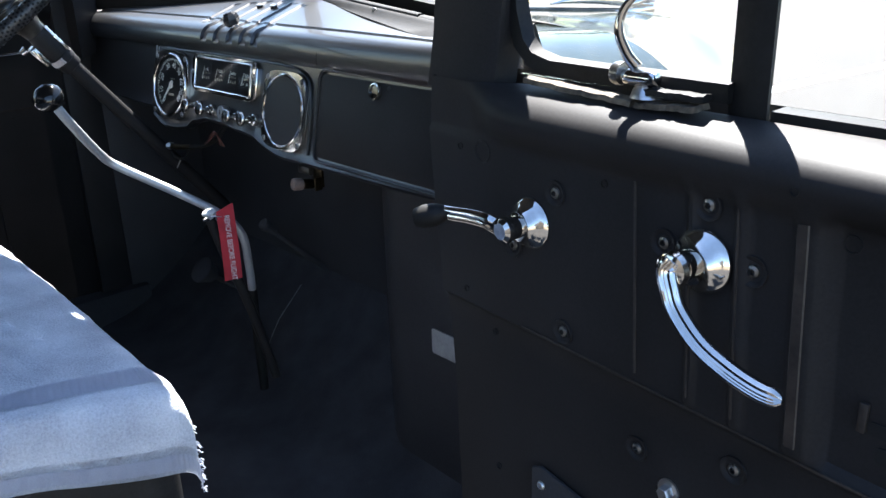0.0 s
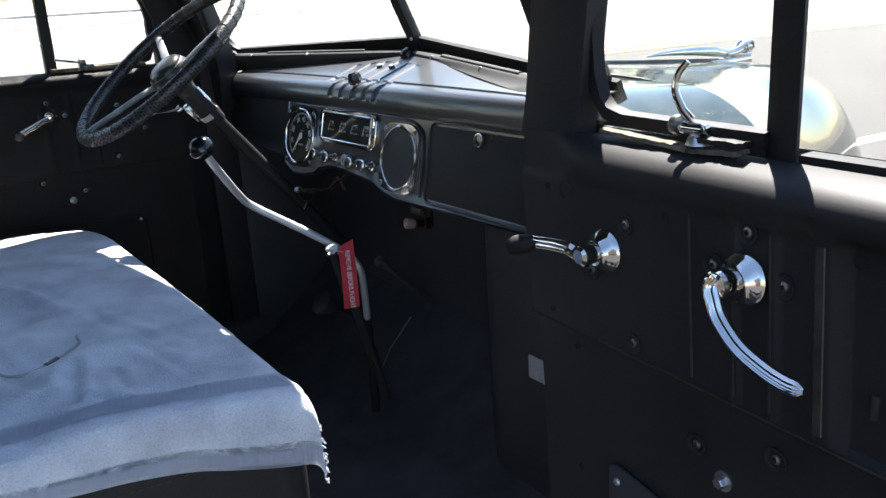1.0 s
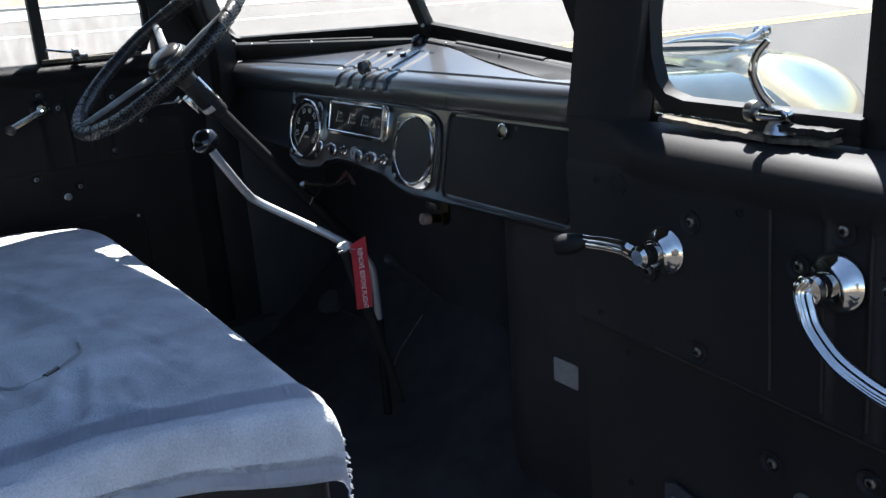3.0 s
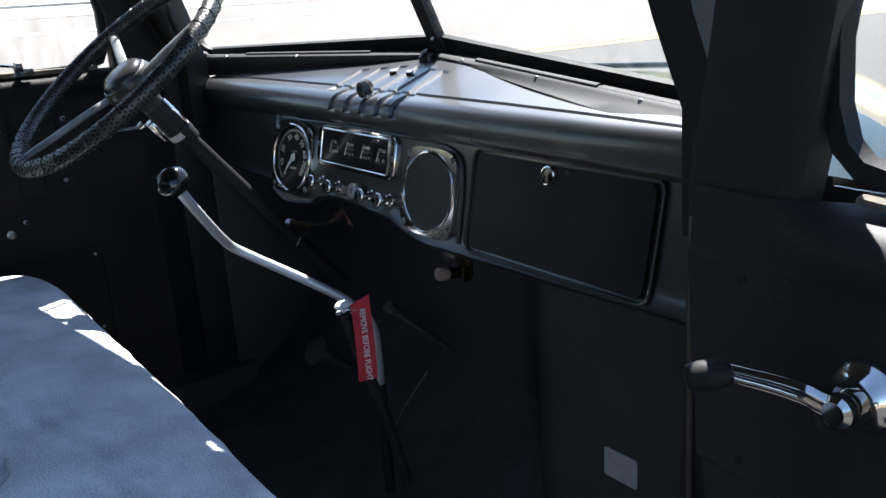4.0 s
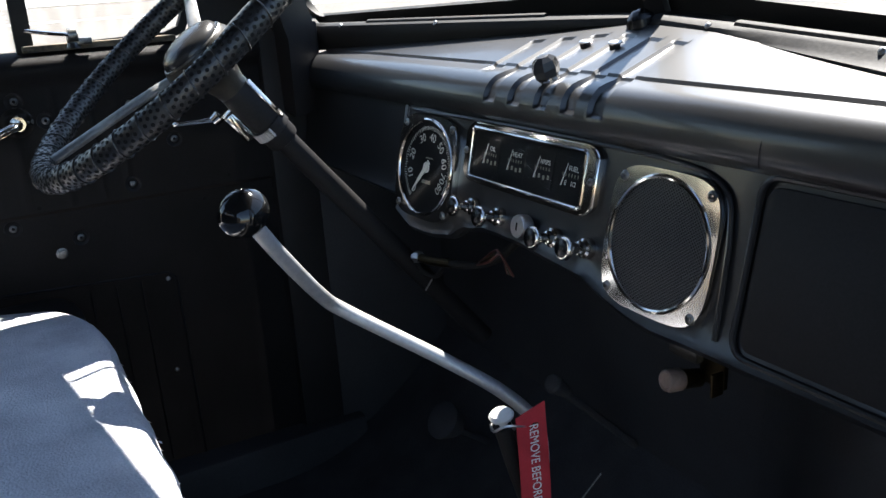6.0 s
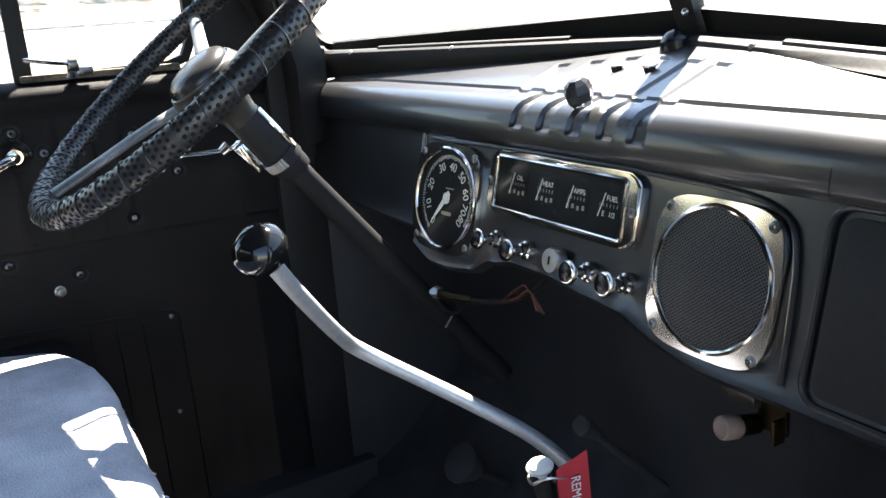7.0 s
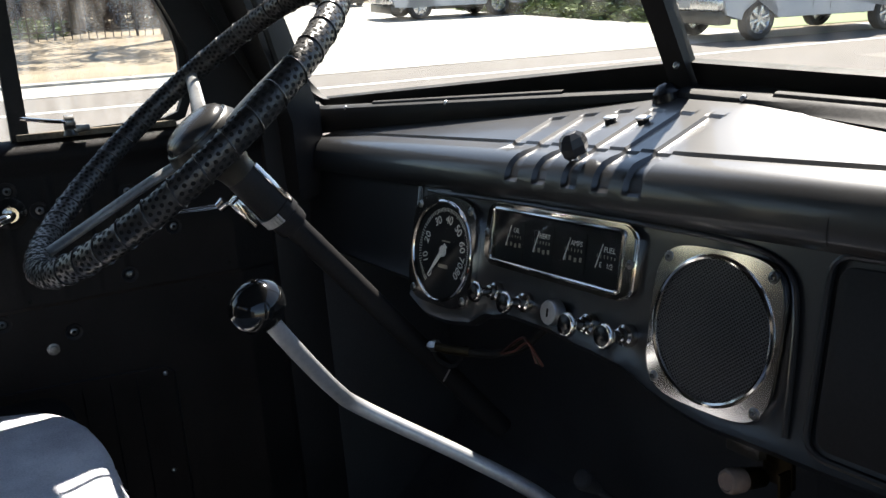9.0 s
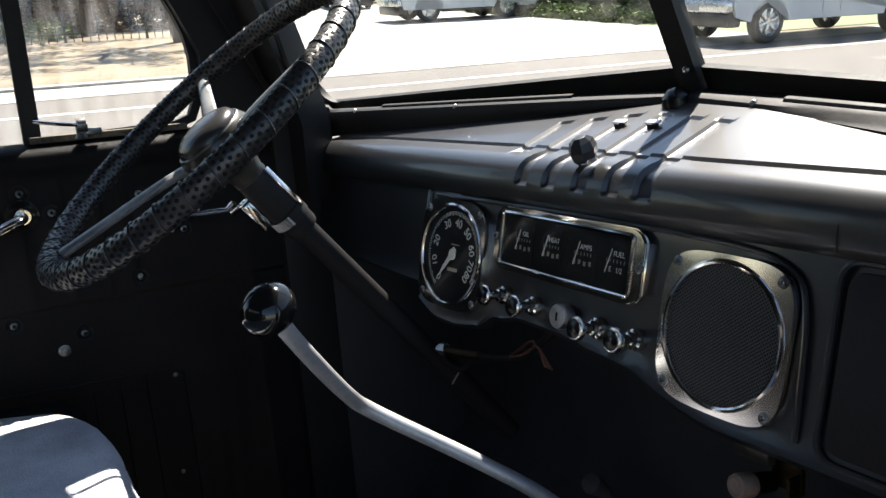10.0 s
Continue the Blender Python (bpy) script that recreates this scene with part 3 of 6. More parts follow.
# roof, rear wall
for s, nm in ((-1, "left"), (1, "right")):
    bm = B()
    box(bm, (s * 0.69 - 0.075, 0.50, 1.765), (s * 0.69 + 0.075, 0.610, 1.88), 0.01)
    solo("trim_header_corner_" + nm, bm, PAINT_DULL, "black corner of the roof over the windscreen pillar", "trim", kind="structure")
bm = B()
sheet(bm, lambda u, v: (-0.74 + 1.48 * u, -0.60 + (0.60 + ws(-0.74 + 1.48 * u, 1.815).y) * v, 1.80 + 0.05 * math.sin(math.pi * u) + 0.03 * math.sin(math.pi * v)), 10, 8, (0, 0, 0.03))
solo("ceiling", bm, PAINT_DULL, "black cab roof", "roof", kind="structure")
bm = B()
box(bm, (-0.75, -0.62, 0.48), (0.75, -0.58, 1.30))
box(bm, (-0.75, -0.62, 1.62), (0.75, -0.58, 1.85))
for x in (-0.75, 0.45):
    box(bm, (x, -0.62, 1.30), (x + 0.30, -0.58, 1.62))
solo("wall_rear", bm, PAINT_DULL, "black cab rear wall with a window opening", "wall", kind="structure")

# ---------------------------------------------------------------- open passenger door
DA = Vector((0.9953, -0.0965, 0))
DN = Vector((-0.0965, -0.9953, 0))
DO = Vector((0.70, 0.551, 0))


def dp(a, z, d=0.0):
    """Door frame: a outwards from the hinge, z up, d towards the cab's inside."""
    return DO + DA * a + Vector((0, 0, z)) + DN * d


def dm(a, z, d=0.0):
    return frame3(dp(a, z, d), DA, (0, 0, 1))


FRONT = [(0.55, 0.090), (0.85, 0.087), (1.01, 0.0815), (1.12, 0.070), (1.20, 0.061), (1.262, 0.057), (1.30, 0.060)]
DEND = 0.98


SHOULDER = [(1.252, 0.0), (1.260, 0.006), (1.267, 0.0102), (1.274, 0.0125), (1.281, 0.0122), (1.288, 0.0070), (1.294, -0.004), (1.298, -0.016), (1.301, -0.033)]


RIBS = ((0.3195, 0.005), (0.3665, 0.004), (0.4045, 0.005), (0.4500, 0.0085))


def rib_at(c, z):
    """The ribs lean a little."""
    return c + 0.06 * (1.18 - z)


def door_skin(a, z):
    """Depth of the inner panel: level crease, pressed ribs, rolled shoulder."""
    d = 0.0
    if z > 1.252:
        f = lerp_table([(0.115, 0.0), (0.175, 1.0)], a)
        d = f * lerp_table(SHOULDER, z) - 0.003 * (1 - f)
    elif z < 1.09:
        d = -0.006 * min(1, (1.09 - z) / 0.006)
    if 1.092 < z < 1.262:
        e = min(1, (z - 1.092) / 0.006, (1.262 - z) / 0.006)
        for c, w in RIBS:
            d += 0.004 * e * math.exp(-((a - rib_at(c, z)) / w) ** 4)
        if a > rib_at(0.460, z):
            d -= 0.006 * e * min(1, (a - rib_at(0.460, z)) / 0.008)
    return d


door = thing("passenger_door", "open black truck door with chrome crank, chrome handle and vent window", "door", dp(0.06, 0.60))
zs = [0.55, 0.70, 0.85, 1.0, 1.06, 1.082, 1.086, 1.090, 1.094, 1.098, 1.13, 1.17, 1.21, 1.246, 1.252, 1.256, 1.260, 1.267, 1.274, 1.281, 1.288, 1.294, 1.298, 1.301]
as_ = sorted(set([round(k * 0.02, 3) for k in range(50)] + [round(c + d, 4) for c, _ in RIBS for d in (-0.018, -0.015, -0.012, -0.009, -0.006, -0.003, 0, 0.003, 0.006, 0.009, 0.012, 0.015, 0.018)] + [0.475, 0.48, 0.485, DEND]))
bm = B()
rows = []
for z in zs:
    fa = lerp_table(FRONT, z)
    rows.append([bm.verts.new(dp(fa + (DEND - fa) * (a / DEND), z, door_skin(fa + (DEND - fa) * (a / DEND), z))) for a in as_])
for r0, r1 in zip(rows, rows[1:]):
    for j in range(len(as_) - 1):
        bm.faces.new((r0[j], r0[j + 1], r1[j + 1], r1[j]))
back = []
for z, row in zip(zs, rows):
    fa = lerp_table(FRONT, z)
    back.append((bm.verts.new(dp(fa + 0.004, z, -0.085)), bm.verts.new(dp(DEND, z, -0.085))))
for i in range(len(zs) - 1):
    bm.faces.new((rows[i][0], rows[i + 1][0], back[i + 1][0], back[i][0]))
    bm.faces.new((rows[i][-1], back[i][1], back[i + 1][1], rows[i + 1][-1]))
    bm.faces.new((back[i][0], back[i + 1][0], back[i + 1][1], back[i][1]))
bm.faces.new([*rows[0], back[0][1], back[0][0]])
part("inner_panel", bm, PAINT, door, smooth=40)

# window frame of the door: front post, sill, division bar, rear post, top rail
bm = B()
sweep(bm, [dp(0.105, 1.285, -0.018), dp(0.108, 1.33, -0.024), dp(0.118, 1.42, -0.026), dp(0.16, 1.74, -0.03)], [(0.056, -0.012), (-0.014, -0.012), (-0.028, -0.004), (-0.028, 0.022), (0.056, 0.022)], up=-DN)
part("front_post", bm, PAINT, door)
bm = B()
sweep(bm, [dp(0.14, 1.75, -0.035), dp(0.98, 1.75, -0.035)], sq(0.02, 0.03))
part("top_rail", bm, PAINT, door)
bm = B()
sweep(bm, [dp(0.955, 1.28, -0.035), dp(0.94, 1.75, -0.035)], sq(0.025, 0.03), up=-DN)
part("rear_post", bm, PAINT, door)
bm = B()
sweep(bm, [dp(0.371, 1.29, -0.039), dp(0.371, 1.74, -0.039)], [(-0.0145, -0.002), (-0.006, -0.004), (0.006, -0.004), (0.0145, -0.002), (0.0135, 0.003), (-0.0135, 0.003)], up=-DN)
part("division_bar", bm, RUBBER, door)
bm = B()
path = [dp(0.154, 1.74, -0.042), dp(0.139, 1.50, -0.041), dp(0.138, 1.40, -0.040), dp(0.141, 1.360, -0.040), dp(0.150, 1.334, -0.040), dp(0.164, 1.321, -0.040), dp(0.188, 1.3155, -0.040), dp(0.24, 1.3150, -0.040), dp(0.360, 1.3145, -0.040)]
sweep(bm, path, [(-0.006, -0.010), (0.007, -0.010), (0.009, 0.003), (0, 0.008), (-0.006, 0.007)], up=-DN)
part("vent_seal", bm, RUBBER, door)
bm = B()
sweep(bm, [dp(0.39, 1.302, -0.043), dp(0.94, 1.302, -0.043)], [(-0.008, -0.006), (0.008, -0.006), (0.008, 0.005), (-0.008, 0.006)])
part("window_seal", bm, RUBBER, door)
for a0, a1, z0 in ((0.140, 0.370, 1.306), (0.384, 0.945, 1.300)):
    bm = B()
    pane_strip(bm, [dp(a0, z0, -0.046), dp(a1, z0, -0.046), dp(a1, 1.74, -0.046), dp(a0, 1.74, -0.046)], 0.004)
    pane = part("pane", bm, GLASS, door, "clear dusty door glass")
    pane.visible_shadow = False

# ---------------------------------------------------------------- driver's door, closed
def ep(a, z, d=0.0):
    """Driver's door: a forwards along y, z up, d towards the inside."""
    return Vector((-0.725 + d + 0.04 * max(0, a - 0.45), a, z))


ddoor = thing("driver_door", "closed black truck door with crank and vent window", "door", (-0.73, 0.2, 0.60), kind="")
bm = B()
zs2 = [0.55, 0.94, 0.944, 0.948, 1.06, 1.084, 1.09, 1.096, 1.15, 1.20, 1.25, 1.275, 1.282, 1.290, 1.297, 1.304, 1.311, 1.318, 1.324, 1.328, 1.331]


def skin2(a, z):
    d = 0.0
    if z > 1.272:
        d = lerp_table(SHOULDER, z - 0.030)
    elif z < 1.09:
        d = -0.006
    if 1.106 < z < 1.275:
        for c, w in ((0.30, 0.008), (0.36, 0.005), (0.41, 0.004), (0.45, 0.005)):
            d += 0.004 * math.exp(-((a - c) / w) ** 4)
    return d


as2 = sorted(set([round(-0.30 + 0.03 * k, 3) for k in range(34)] + [round(c + d, 3) for c in (0.30, 0.36, 0.41, 0.45) for d in (-0.012, -0.006, -0.003, 0, 0.003, 0.006, 0.012)]))
sheet_rows = [[bm.verts.new(ep(a, z, skin2(a, z))) for a in as2] for z in zs2]
for r0, r1 in zip(sheet_rows, sheet_rows[1:]):
    for j in range(len(as2) - 1):
        bm.faces.new((r0[j], r0[j + 1], r1[j + 1], r1[j]))
bmesh.ops.solidify(bm, geom=bm.faces[:], thickness=0.05)
part("inner_panel", bm, PAINT, ddoor, smooth=40)
bm = B()
sweep(bm, spline([ep(0.663, 1.29, -0.03), ep(0.664, 1.44, -0.03), ep(0.650, 1.49, -0.03), ep(0.620, 1.56, -0.03), ep(0.575, 1.66, -0.03), ep(0.535, 1.76, -0.03)], 4), sq(0.072, 0.018), up=(1, 0, 0))
part("front_post", bm, PAINT, ddoor)
bm = B()
sweep(bm, spline([(-0.700, 0.712, 1.335), (-0.700, 0.678, 1.395), (-0.700, 0.634, 1.481), (-0.700, 0.54, 1.66)], 4), [(-0.0045, -0.003), (0.0045, -0.003), (0.0045, 0.003), (-0.0045, 0.003)], up=(1, 0, 0))
part("door_gap_seal", bm, RUBBER, ddoor)
bm = B()
sweep(bm, spline([(-0.6300, 0.712, 1.375), (-0.6180, 0.690, 1.420), (-0.5950, 0.668, 1.475), (-0.5640, 0.600, 1.66)], 4), [(-0.003, -0.003), (0.003, -0.003), (0.003, 0.003), (-0.003, 0.003)], up=(1, 0, 0))
solo("trim_pillar_seam_left", bm, RUBBER, "dark seam along the windscreen pillar", "trim", kind="structure")
bm = B()
sweep(bm, [ep(0.340, 1.30, -0.035), ep(0.345, 1.74, -0.035)], sq(0.012, 0.012), up=(1, 0, 0))
part("division_bar", bm, RUBBER, ddoor)
bm = B()
sweep(bm, [ep(-0.30, 1.75, -0.03), ep(0.60, 1.75, -0.03)], sq(0.02, 0.03))
part("top_rail", bm, PAINT, ddoor)
bm = B()
sweep(bm, [ep(0.35, 1.330, -0.036), ep(0.545, 1.336, -0.036), ep(0.573, 1.346, -0.036), ep(0.586, 1.375, -0.036), ep(0.587, 1.44, -0.036), ep(0.582, 1.475, -0.036), ep(0.571, 1.505, -0.036), ep(0.50, 1.66, -0.036), ep(0.46, 1.74, -0.036)], sq(0.007, 0.009), up=(1, 0, 0))
part("vent_seal", bm, RUBBER, ddoor)
for a0, a1 in ((-0.25, 0.335), (0.35, 0.575)):
    bm = B()
    pane_strip(bm, [ep(a0, 1.325, -0.045), ep(a1, 1.325, -0.045), ep(a1, 1.74, -0.045), ep(a0, 1.74, -0.045)], 0.004)
    pane = part("pane", bm, GLASS_DUSTY, ddoor, "clear dusty door glass")
    pane.visible_shadow = False
# ---------------------------------------------------------------- instruments
def superellipse(a, b, n, seg=64):
    out = []
    for i in range(seg):
        t = 2 * math.pi * i / seg
        c, s = math.cos(t), math.sin(t)
        out.append((a * math.copysign(abs(c) ** (2 / n), c), b * math.copysign(abs(s) ** (2 / n), s)))
    return out


def round_bezel(parent, x, z, half, inner, screws):
    m = face_m(x, z, 0.0055)
    bm = B()
    n = 64
    out, inn = superellipse(half, half, 4.3, n), []
    for a, b in out:
        t = math.atan2(b, a)
        inn.append((inner * math.cos(t), inner * math.sin(t)))
    ring_plate(bm, out, inn, m, 0.010, 0.0035)
    bz = part("bezel", bm, BEZEL, parent, "pitted chrome bezel")
    bm = B()
    sweep(bm, [m @ Vector((inner * 1.03 * math.cos(2 * math.pi * i / 64), inner * 1.03 * math.sin(2 * math.pi * i / 64), 0)) for i in range(64)], circle(0.0024, 8), up=FACE_N, closed=True)
    part("bezel_ring", bm, CHROME, bz)
    for a in (-screws, screws):
        for b in (-screws, screws):
            bm = B()
            screw_head(bm, m @ Vector((a, b, -0.001)), FACE_N, 0.0052, 0.003)
            part("screw", bm, SCREW, bz)
    return m


def text_on(parent, body, m, size, mat, name="lettering", sx=1.0, shear=0.0):
    cu = bpy.data.curves.new(name, "FONT")
    cu.body, cu.size, cu.align_x, cu.align_y, cu.extrude, cu.shear = body, size, "CENTER", "CENTER", 0.0001, shear
    tmp = bpy.data.objects.new(name, cu)
    scene.collection.objects.link(tmp)
    me = bpy.data.meshes.new_from_object(tmp.evaluated_get(bpy.context.evaluated_depsgraph_get()))
    bpy.data.objects.remove(tmp)
    me.transform(Matrix.Translation(-BASE[parent]) @ m @ Matrix.Diagonal((sx, 1, 1, 1)))
    me.materials.append(mat)
    ob = new(name, me)
    ob.parent = parent
    BASE[ob] = BASE[parent]
    return ob


SPX, SPZ = -0.2535, 1.1675
speedo = thing("speedometer", "round black speedometer with white numerals in a square chrome bezel", "gauge", face(SPX, SPZ))
round_bezel(speedo, SPX, SPZ, 0.0672, 0.0585, 0.0530)
bm = B()
lathe(bm, face(SPX, SPZ, 0.0015), face_m(SPX, SPZ).col[2].to_3d(), [(0.0585, 0), (0.0585, 0.001), (0, 0.001)], 48)
part("dial", bm, DIAL, speedo)
bm = B()
lathe(bm, face(SPX, SPZ, 0.0062), face_m(SPX, SPZ).col[2].to_3d(), [(0.0585, 0), (0, 0.0012)], 48, close=False)
gpane = part("glass", bm, GAUGE_GLASS, speedo)
gpane.visible_shadow = False

SKX, SKZ = 0.1595, 1.1645
spk = thing("speaker", "round black mesh loudspeaker in a square chrome bezel", "speaker", face(SKX, SKZ))
round_bezel(spk, SKX, SKZ, 0.0652, 0.0568, 0.0515)
bm = B()
lathe(bm, face(SKX, SKZ, -0.0022), FACE_N, [(0.0575, 0), (0.0575, 0.001), (0, 0.001)], 48)
part("cone", bm, DIAL, spk)

cluster = thing("gauge_cluster", "four small gauges behind glass in a long chrome bezel", "gauge cluster", face(-0.049, 1.2010))
cm = face_m(-0.049, 1.2010, 0.0065)
bm = B()
n = 64
outer = []
for a, b in rrect(0.221, 0.0685, 0.012, 15):
    bulge = 0.011 * max(0, 1 - (b / 0.036) ** 2)
    outer.append((a + math.copysign(bulge, a) if abs(a) > 0.098 else a, b))
inner_w, inner_h = 0.203, 0.0525
inn = rrect(inner_w, inner_h, 0.004, 15)
ring_plate(bm, outer, inn, cm, 0.011, 0.004)
cb = part("bezel", bm, CHROME, cluster, "chrome bezel with rounded ends")
bm = B()
sweep(bm, [cm @ Vector((a, b, 0.0005)) for a, b in rrect(0.2065, 0.056, 0.005, 6)], circle(0.0022, 8), up=FACE_N, closed=True)
part("bezel_ring", bm, CHROME, cb)
bm = B()
sweep(bm, [cm @ Vector((a, b, -0.0032)) for a, b in outer[::2]], circle(0.0016, 6), up=FACE_N, closed=True)
part("bezel_edge", bm, CHROME, cb)
for a in (-0.1135, 0.1135):
    bm = B()
    screw_head(bm, cm @ Vector((a, 0, -0.001)), FACE_N, 0.0045, 0.003)
    part("screw", bm, SCREW, cb)
bm = B()
prism(bm, rrect(inner_w, inner_h, 0.004), face_m(-0.049, 1.2010, 0.0020), 0.002)
part("dial_plate", bm, DIAL, cluster)
bm = B()
prism(bm, rrect(inner_w, inner_h, 0.004), face_m(-0.049, 1.2010, 0.0060), 0.001)
gpane = part("glass", bm, GAUGE_GLASS, cluster)
gpane.visible_shadow = False

# ---------------------------------------------------------------- steering wheel and column
WC, WA, WR, WB, WT = Vector((WHEEL[0], WHEEL[1], WHEEL[2])), WHEEL[3], WHEEL[4], WHEEL[5], WHEEL[6]
WN = Vector((math.sin(WB), -math.sin(WA) * math.cos(WB), math.cos(WA) * math.cos(WB)))
WU = Vector((0, 1, 0)).cross(WN).normalized()
WV = WN.cross(WU)


def wp(r, ang, h=0.0):
    return WC + (WU * math.cos(ang) + WV * math.sin(ang)) * r + WN * h


wheel = thing("steering_wheel", "black steering wheel with a perforated leather lace-on cover", "steering wheel", tuple(WC))
bm = B()
N = 96
rings = []
for i in range(N):
    a = 2 * math.pi * i / N
    ring = []
    for j in range(16):
        b = 2 * math.pi * j / 16
        ring.append(bm.verts.new(wp(WR + WT * math.cos(b), a, WT * math.sin(b))))
    rings.append(ring)
for i in range(N):
    for j in range(16):
        bm.faces.new((rings[i][j], rings[(i + 1) % N][j], rings[(i + 1) % N][(j + 1) % 16], rings[i][(j + 1) % 16]))
rim = part("rim", bm, LEATHER, wheel, "black leather rim cover")
bm = B()
lathe(bm, WC - WN * 0.064, WN, [(0.020, -0.026), (0.0215, -0.012), (0.026, 0.004), (0.037, 0.017), (0.0465, 0.029), (0.0475, 0.038), (0.0435, 0.046)], 40)
hub = part("hub", bm, BAKELITE, wheel)
bm = B()
lathe(bm, WC - WN * 0.064, WN, [(0.0420, 0.0450), (0.0436, 0.0462), (0.0428, 0.0476), (0.0412, 0.0478)], 40, close=False)
part("hub_ring", bm, SCREW, hub)
bm = B()
lathe(bm, WC - WN * 0.064, WN, [(0.0405, 0.0455), (0.0402, 0.050), (0.037, 0.0555), (0.030, 0.060), (0.018, 0.0632), (0, 0.0645)], 40)
part("horn_button", bm, KNOB_GREY, hub, "smooth grey horn button")
for ang in (radians(158), radians(258), radians(40)):
    bm = B()
    pts = spline([wp(0.034, ang, -0.030), wp(0.085, ang, -0.020), wp(WR * 0.75, ang, -0.008), wp(WR - 0.004, ang, 0.0)], 8)
    sweep(bm, pts, lambda t: circle(1, 12, 0.0105 - 0.002 * t, 0.0055), up=WN)
    part("spoke", bm, SPOKE, wheel, "dull silver spoke")
# seams and lacing of the cover
for i in range(44):
    ang = 2 * math.pi * (i + 0.3) / 44
    bm = B()
    ring = [wp(WR + (WT + 0.0004) * math.cos(2 * math.pi * j / 14), ang + 0.012 * math.sin(2 * math.pi * j / 14), (WT + 0.0004) * math.sin(2 * math.pi * j / 14)) for j in range(14)]
    sweep(bm, ring, circle(0.0010, 6), up=WN.cross(ring[0] - WC), closed=True)
    part("seam", bm, LEATHER, rim)
# small discs on the leather, the holes' inner shade painted as near-black
bm = B()
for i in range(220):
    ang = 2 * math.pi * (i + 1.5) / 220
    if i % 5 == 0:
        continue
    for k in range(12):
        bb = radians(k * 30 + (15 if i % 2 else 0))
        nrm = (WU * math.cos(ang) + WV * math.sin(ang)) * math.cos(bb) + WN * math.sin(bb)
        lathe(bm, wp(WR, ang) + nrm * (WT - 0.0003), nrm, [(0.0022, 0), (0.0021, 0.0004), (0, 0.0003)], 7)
tagged(part("perforation", bm, HOLE_SHADE, rim), kind="stuff")
bm = B()
for i in range(150):
    ang, an2 = 2 * math.pi * i / 150, 2 * math.pi * (i + 0.75) / 150
    cyl(bm, wp(WR - WT * 0.94, ang, -0.004), wp(WR - WT * 0.94, an2, 0.004), 0.0007, seg=5)
part("lacing", bm, LEATHER, rim)
COL_END = WC - WN * 0.62
column = thing("steering_column", "black painted steering column with a chrome signal switch", "steering column", tuple(COL_END))
bm = B()
cyl(bm, WC - WN * 0.07, COL_END, 0.0150, seg=24)
part("jacket", bm, PAINT, column)
bm = B()
lathe(bm, WC - WN * 0.080, -WN, [(0.0185, 0), (0.0205, 0.004), (0.0212, 0.02), (0.0212, 0.088), (0.0200, 0.094), (0.0150, 0.096)], 28)
part("collar", bm, PAINT, column)
SW = WC - WN * 0.110
bm = B()
lathe(bm, SW, -WN, [(0.0213, 0.030), (0.0228, 0.031), (0.0228, 0.046), (0.0213, 0.047)], 28, close=False)
part("clamp", bm, PAINT, column)
bm = B()
for k in range(13):
    a = radians(220 + 10 * k)
    q = WU * math.cos(a) + WV * math.sin(a)
    cyl(bm, SW - WN * 0.0325 + q * 0.0231, SW - WN * 0.0445 + q * 0.0231, 0.0019, seg=6)
part("clamp_slots", bm, STEEL, column, "bright slotted steel clamp band")
bm = B()
q0 = (WU * -0.35 - WV * 0.94).normalized()
pm = frame3(SW + q0 * 0.0285 - WN * 0.012, WU, WN)
box(bm, (-0.012, -0.022, -0.008), (0.012, 0.022, 0.008), 0.004, pm, 3)
cyl(bm, SW + q0 * 0.036 + WN * 0.012, SW + q0 * 0.046 + WN * 0.012, 0.0085, 0.007, 16)
part("signal_switch", bm, CHROME, column, "chrome turn signal switch")
bm = B()
l0 = SW + q0 * 0.040 + WN * 0.010
l1 = l0 + Vector((-0.046, -0.042, -0.006))
side = (l1 - l0).cross(WN).normalized()
for h in (-0.0026, 0.0026):
    tube(bm, [l0 + side * h, l0.lerp(l1, 0.6) + side * h, l1 + side * h * 0.5], 0.0012, 8)
lathe(bm, l1, l1 - l0, [(0.0015, -0.004), (0.0030, -0.002), (0.0030, 0.003), (0.0018, 0.005), (0, 0.0055)], 10)
part("signal_lever", bm, CHROME, column)
bm = B()
q1 = (WV * 0.75 + WU * 0.66).normalized()
pm = frame3(SW + q1 * 0.0222 - WN * 0.005, WU * 0.75 - WV * 0.66, WN)
box(bm, (-0.004, -0.032, -0.002), (0.004, 0.030, 0.002), 0.0015, pm)
part("signal_strip", bm, CHROME, column)

# ---------------------------------------------------------------- levers
shift = thing("gear_lever", "long bent steel gear lever with a glossy black knob", "gear lever", (-0.025, 0.75, 0.57))
bm = B()
KN = Vector((-0.055, 0.451, 1.203))
pts = spline([KN, (-0.075, 0.485, 1.152), (-0.105, 0.53, 1.092), (-0.112, 0.56, 1.062), (-0.061, 0.642, 1.004), (-0.022, 0.700, 0.958), (-0.004, 0.730, 0.915), (-0.010, 0.740, 0.85), (-0.016, 0.744, 0.79)], 8)
tube(bm, pts, 0.0079, 14)
part("rod", bm, ALU, shift)
bm = B()
tube(bm, [(-0.0155, 0.7438, 0.795), (-0.019, 0.745, 0.75), (-0.025, 0.75, 0.57)], 0.0095, 14)
part("sleeve", bm, RUBBER, shift)
bm = B()
ax = (Vector((-0.055, 0.451, 1.203)) - Vector((-0.075, 0.485, 1.152))).normalized()
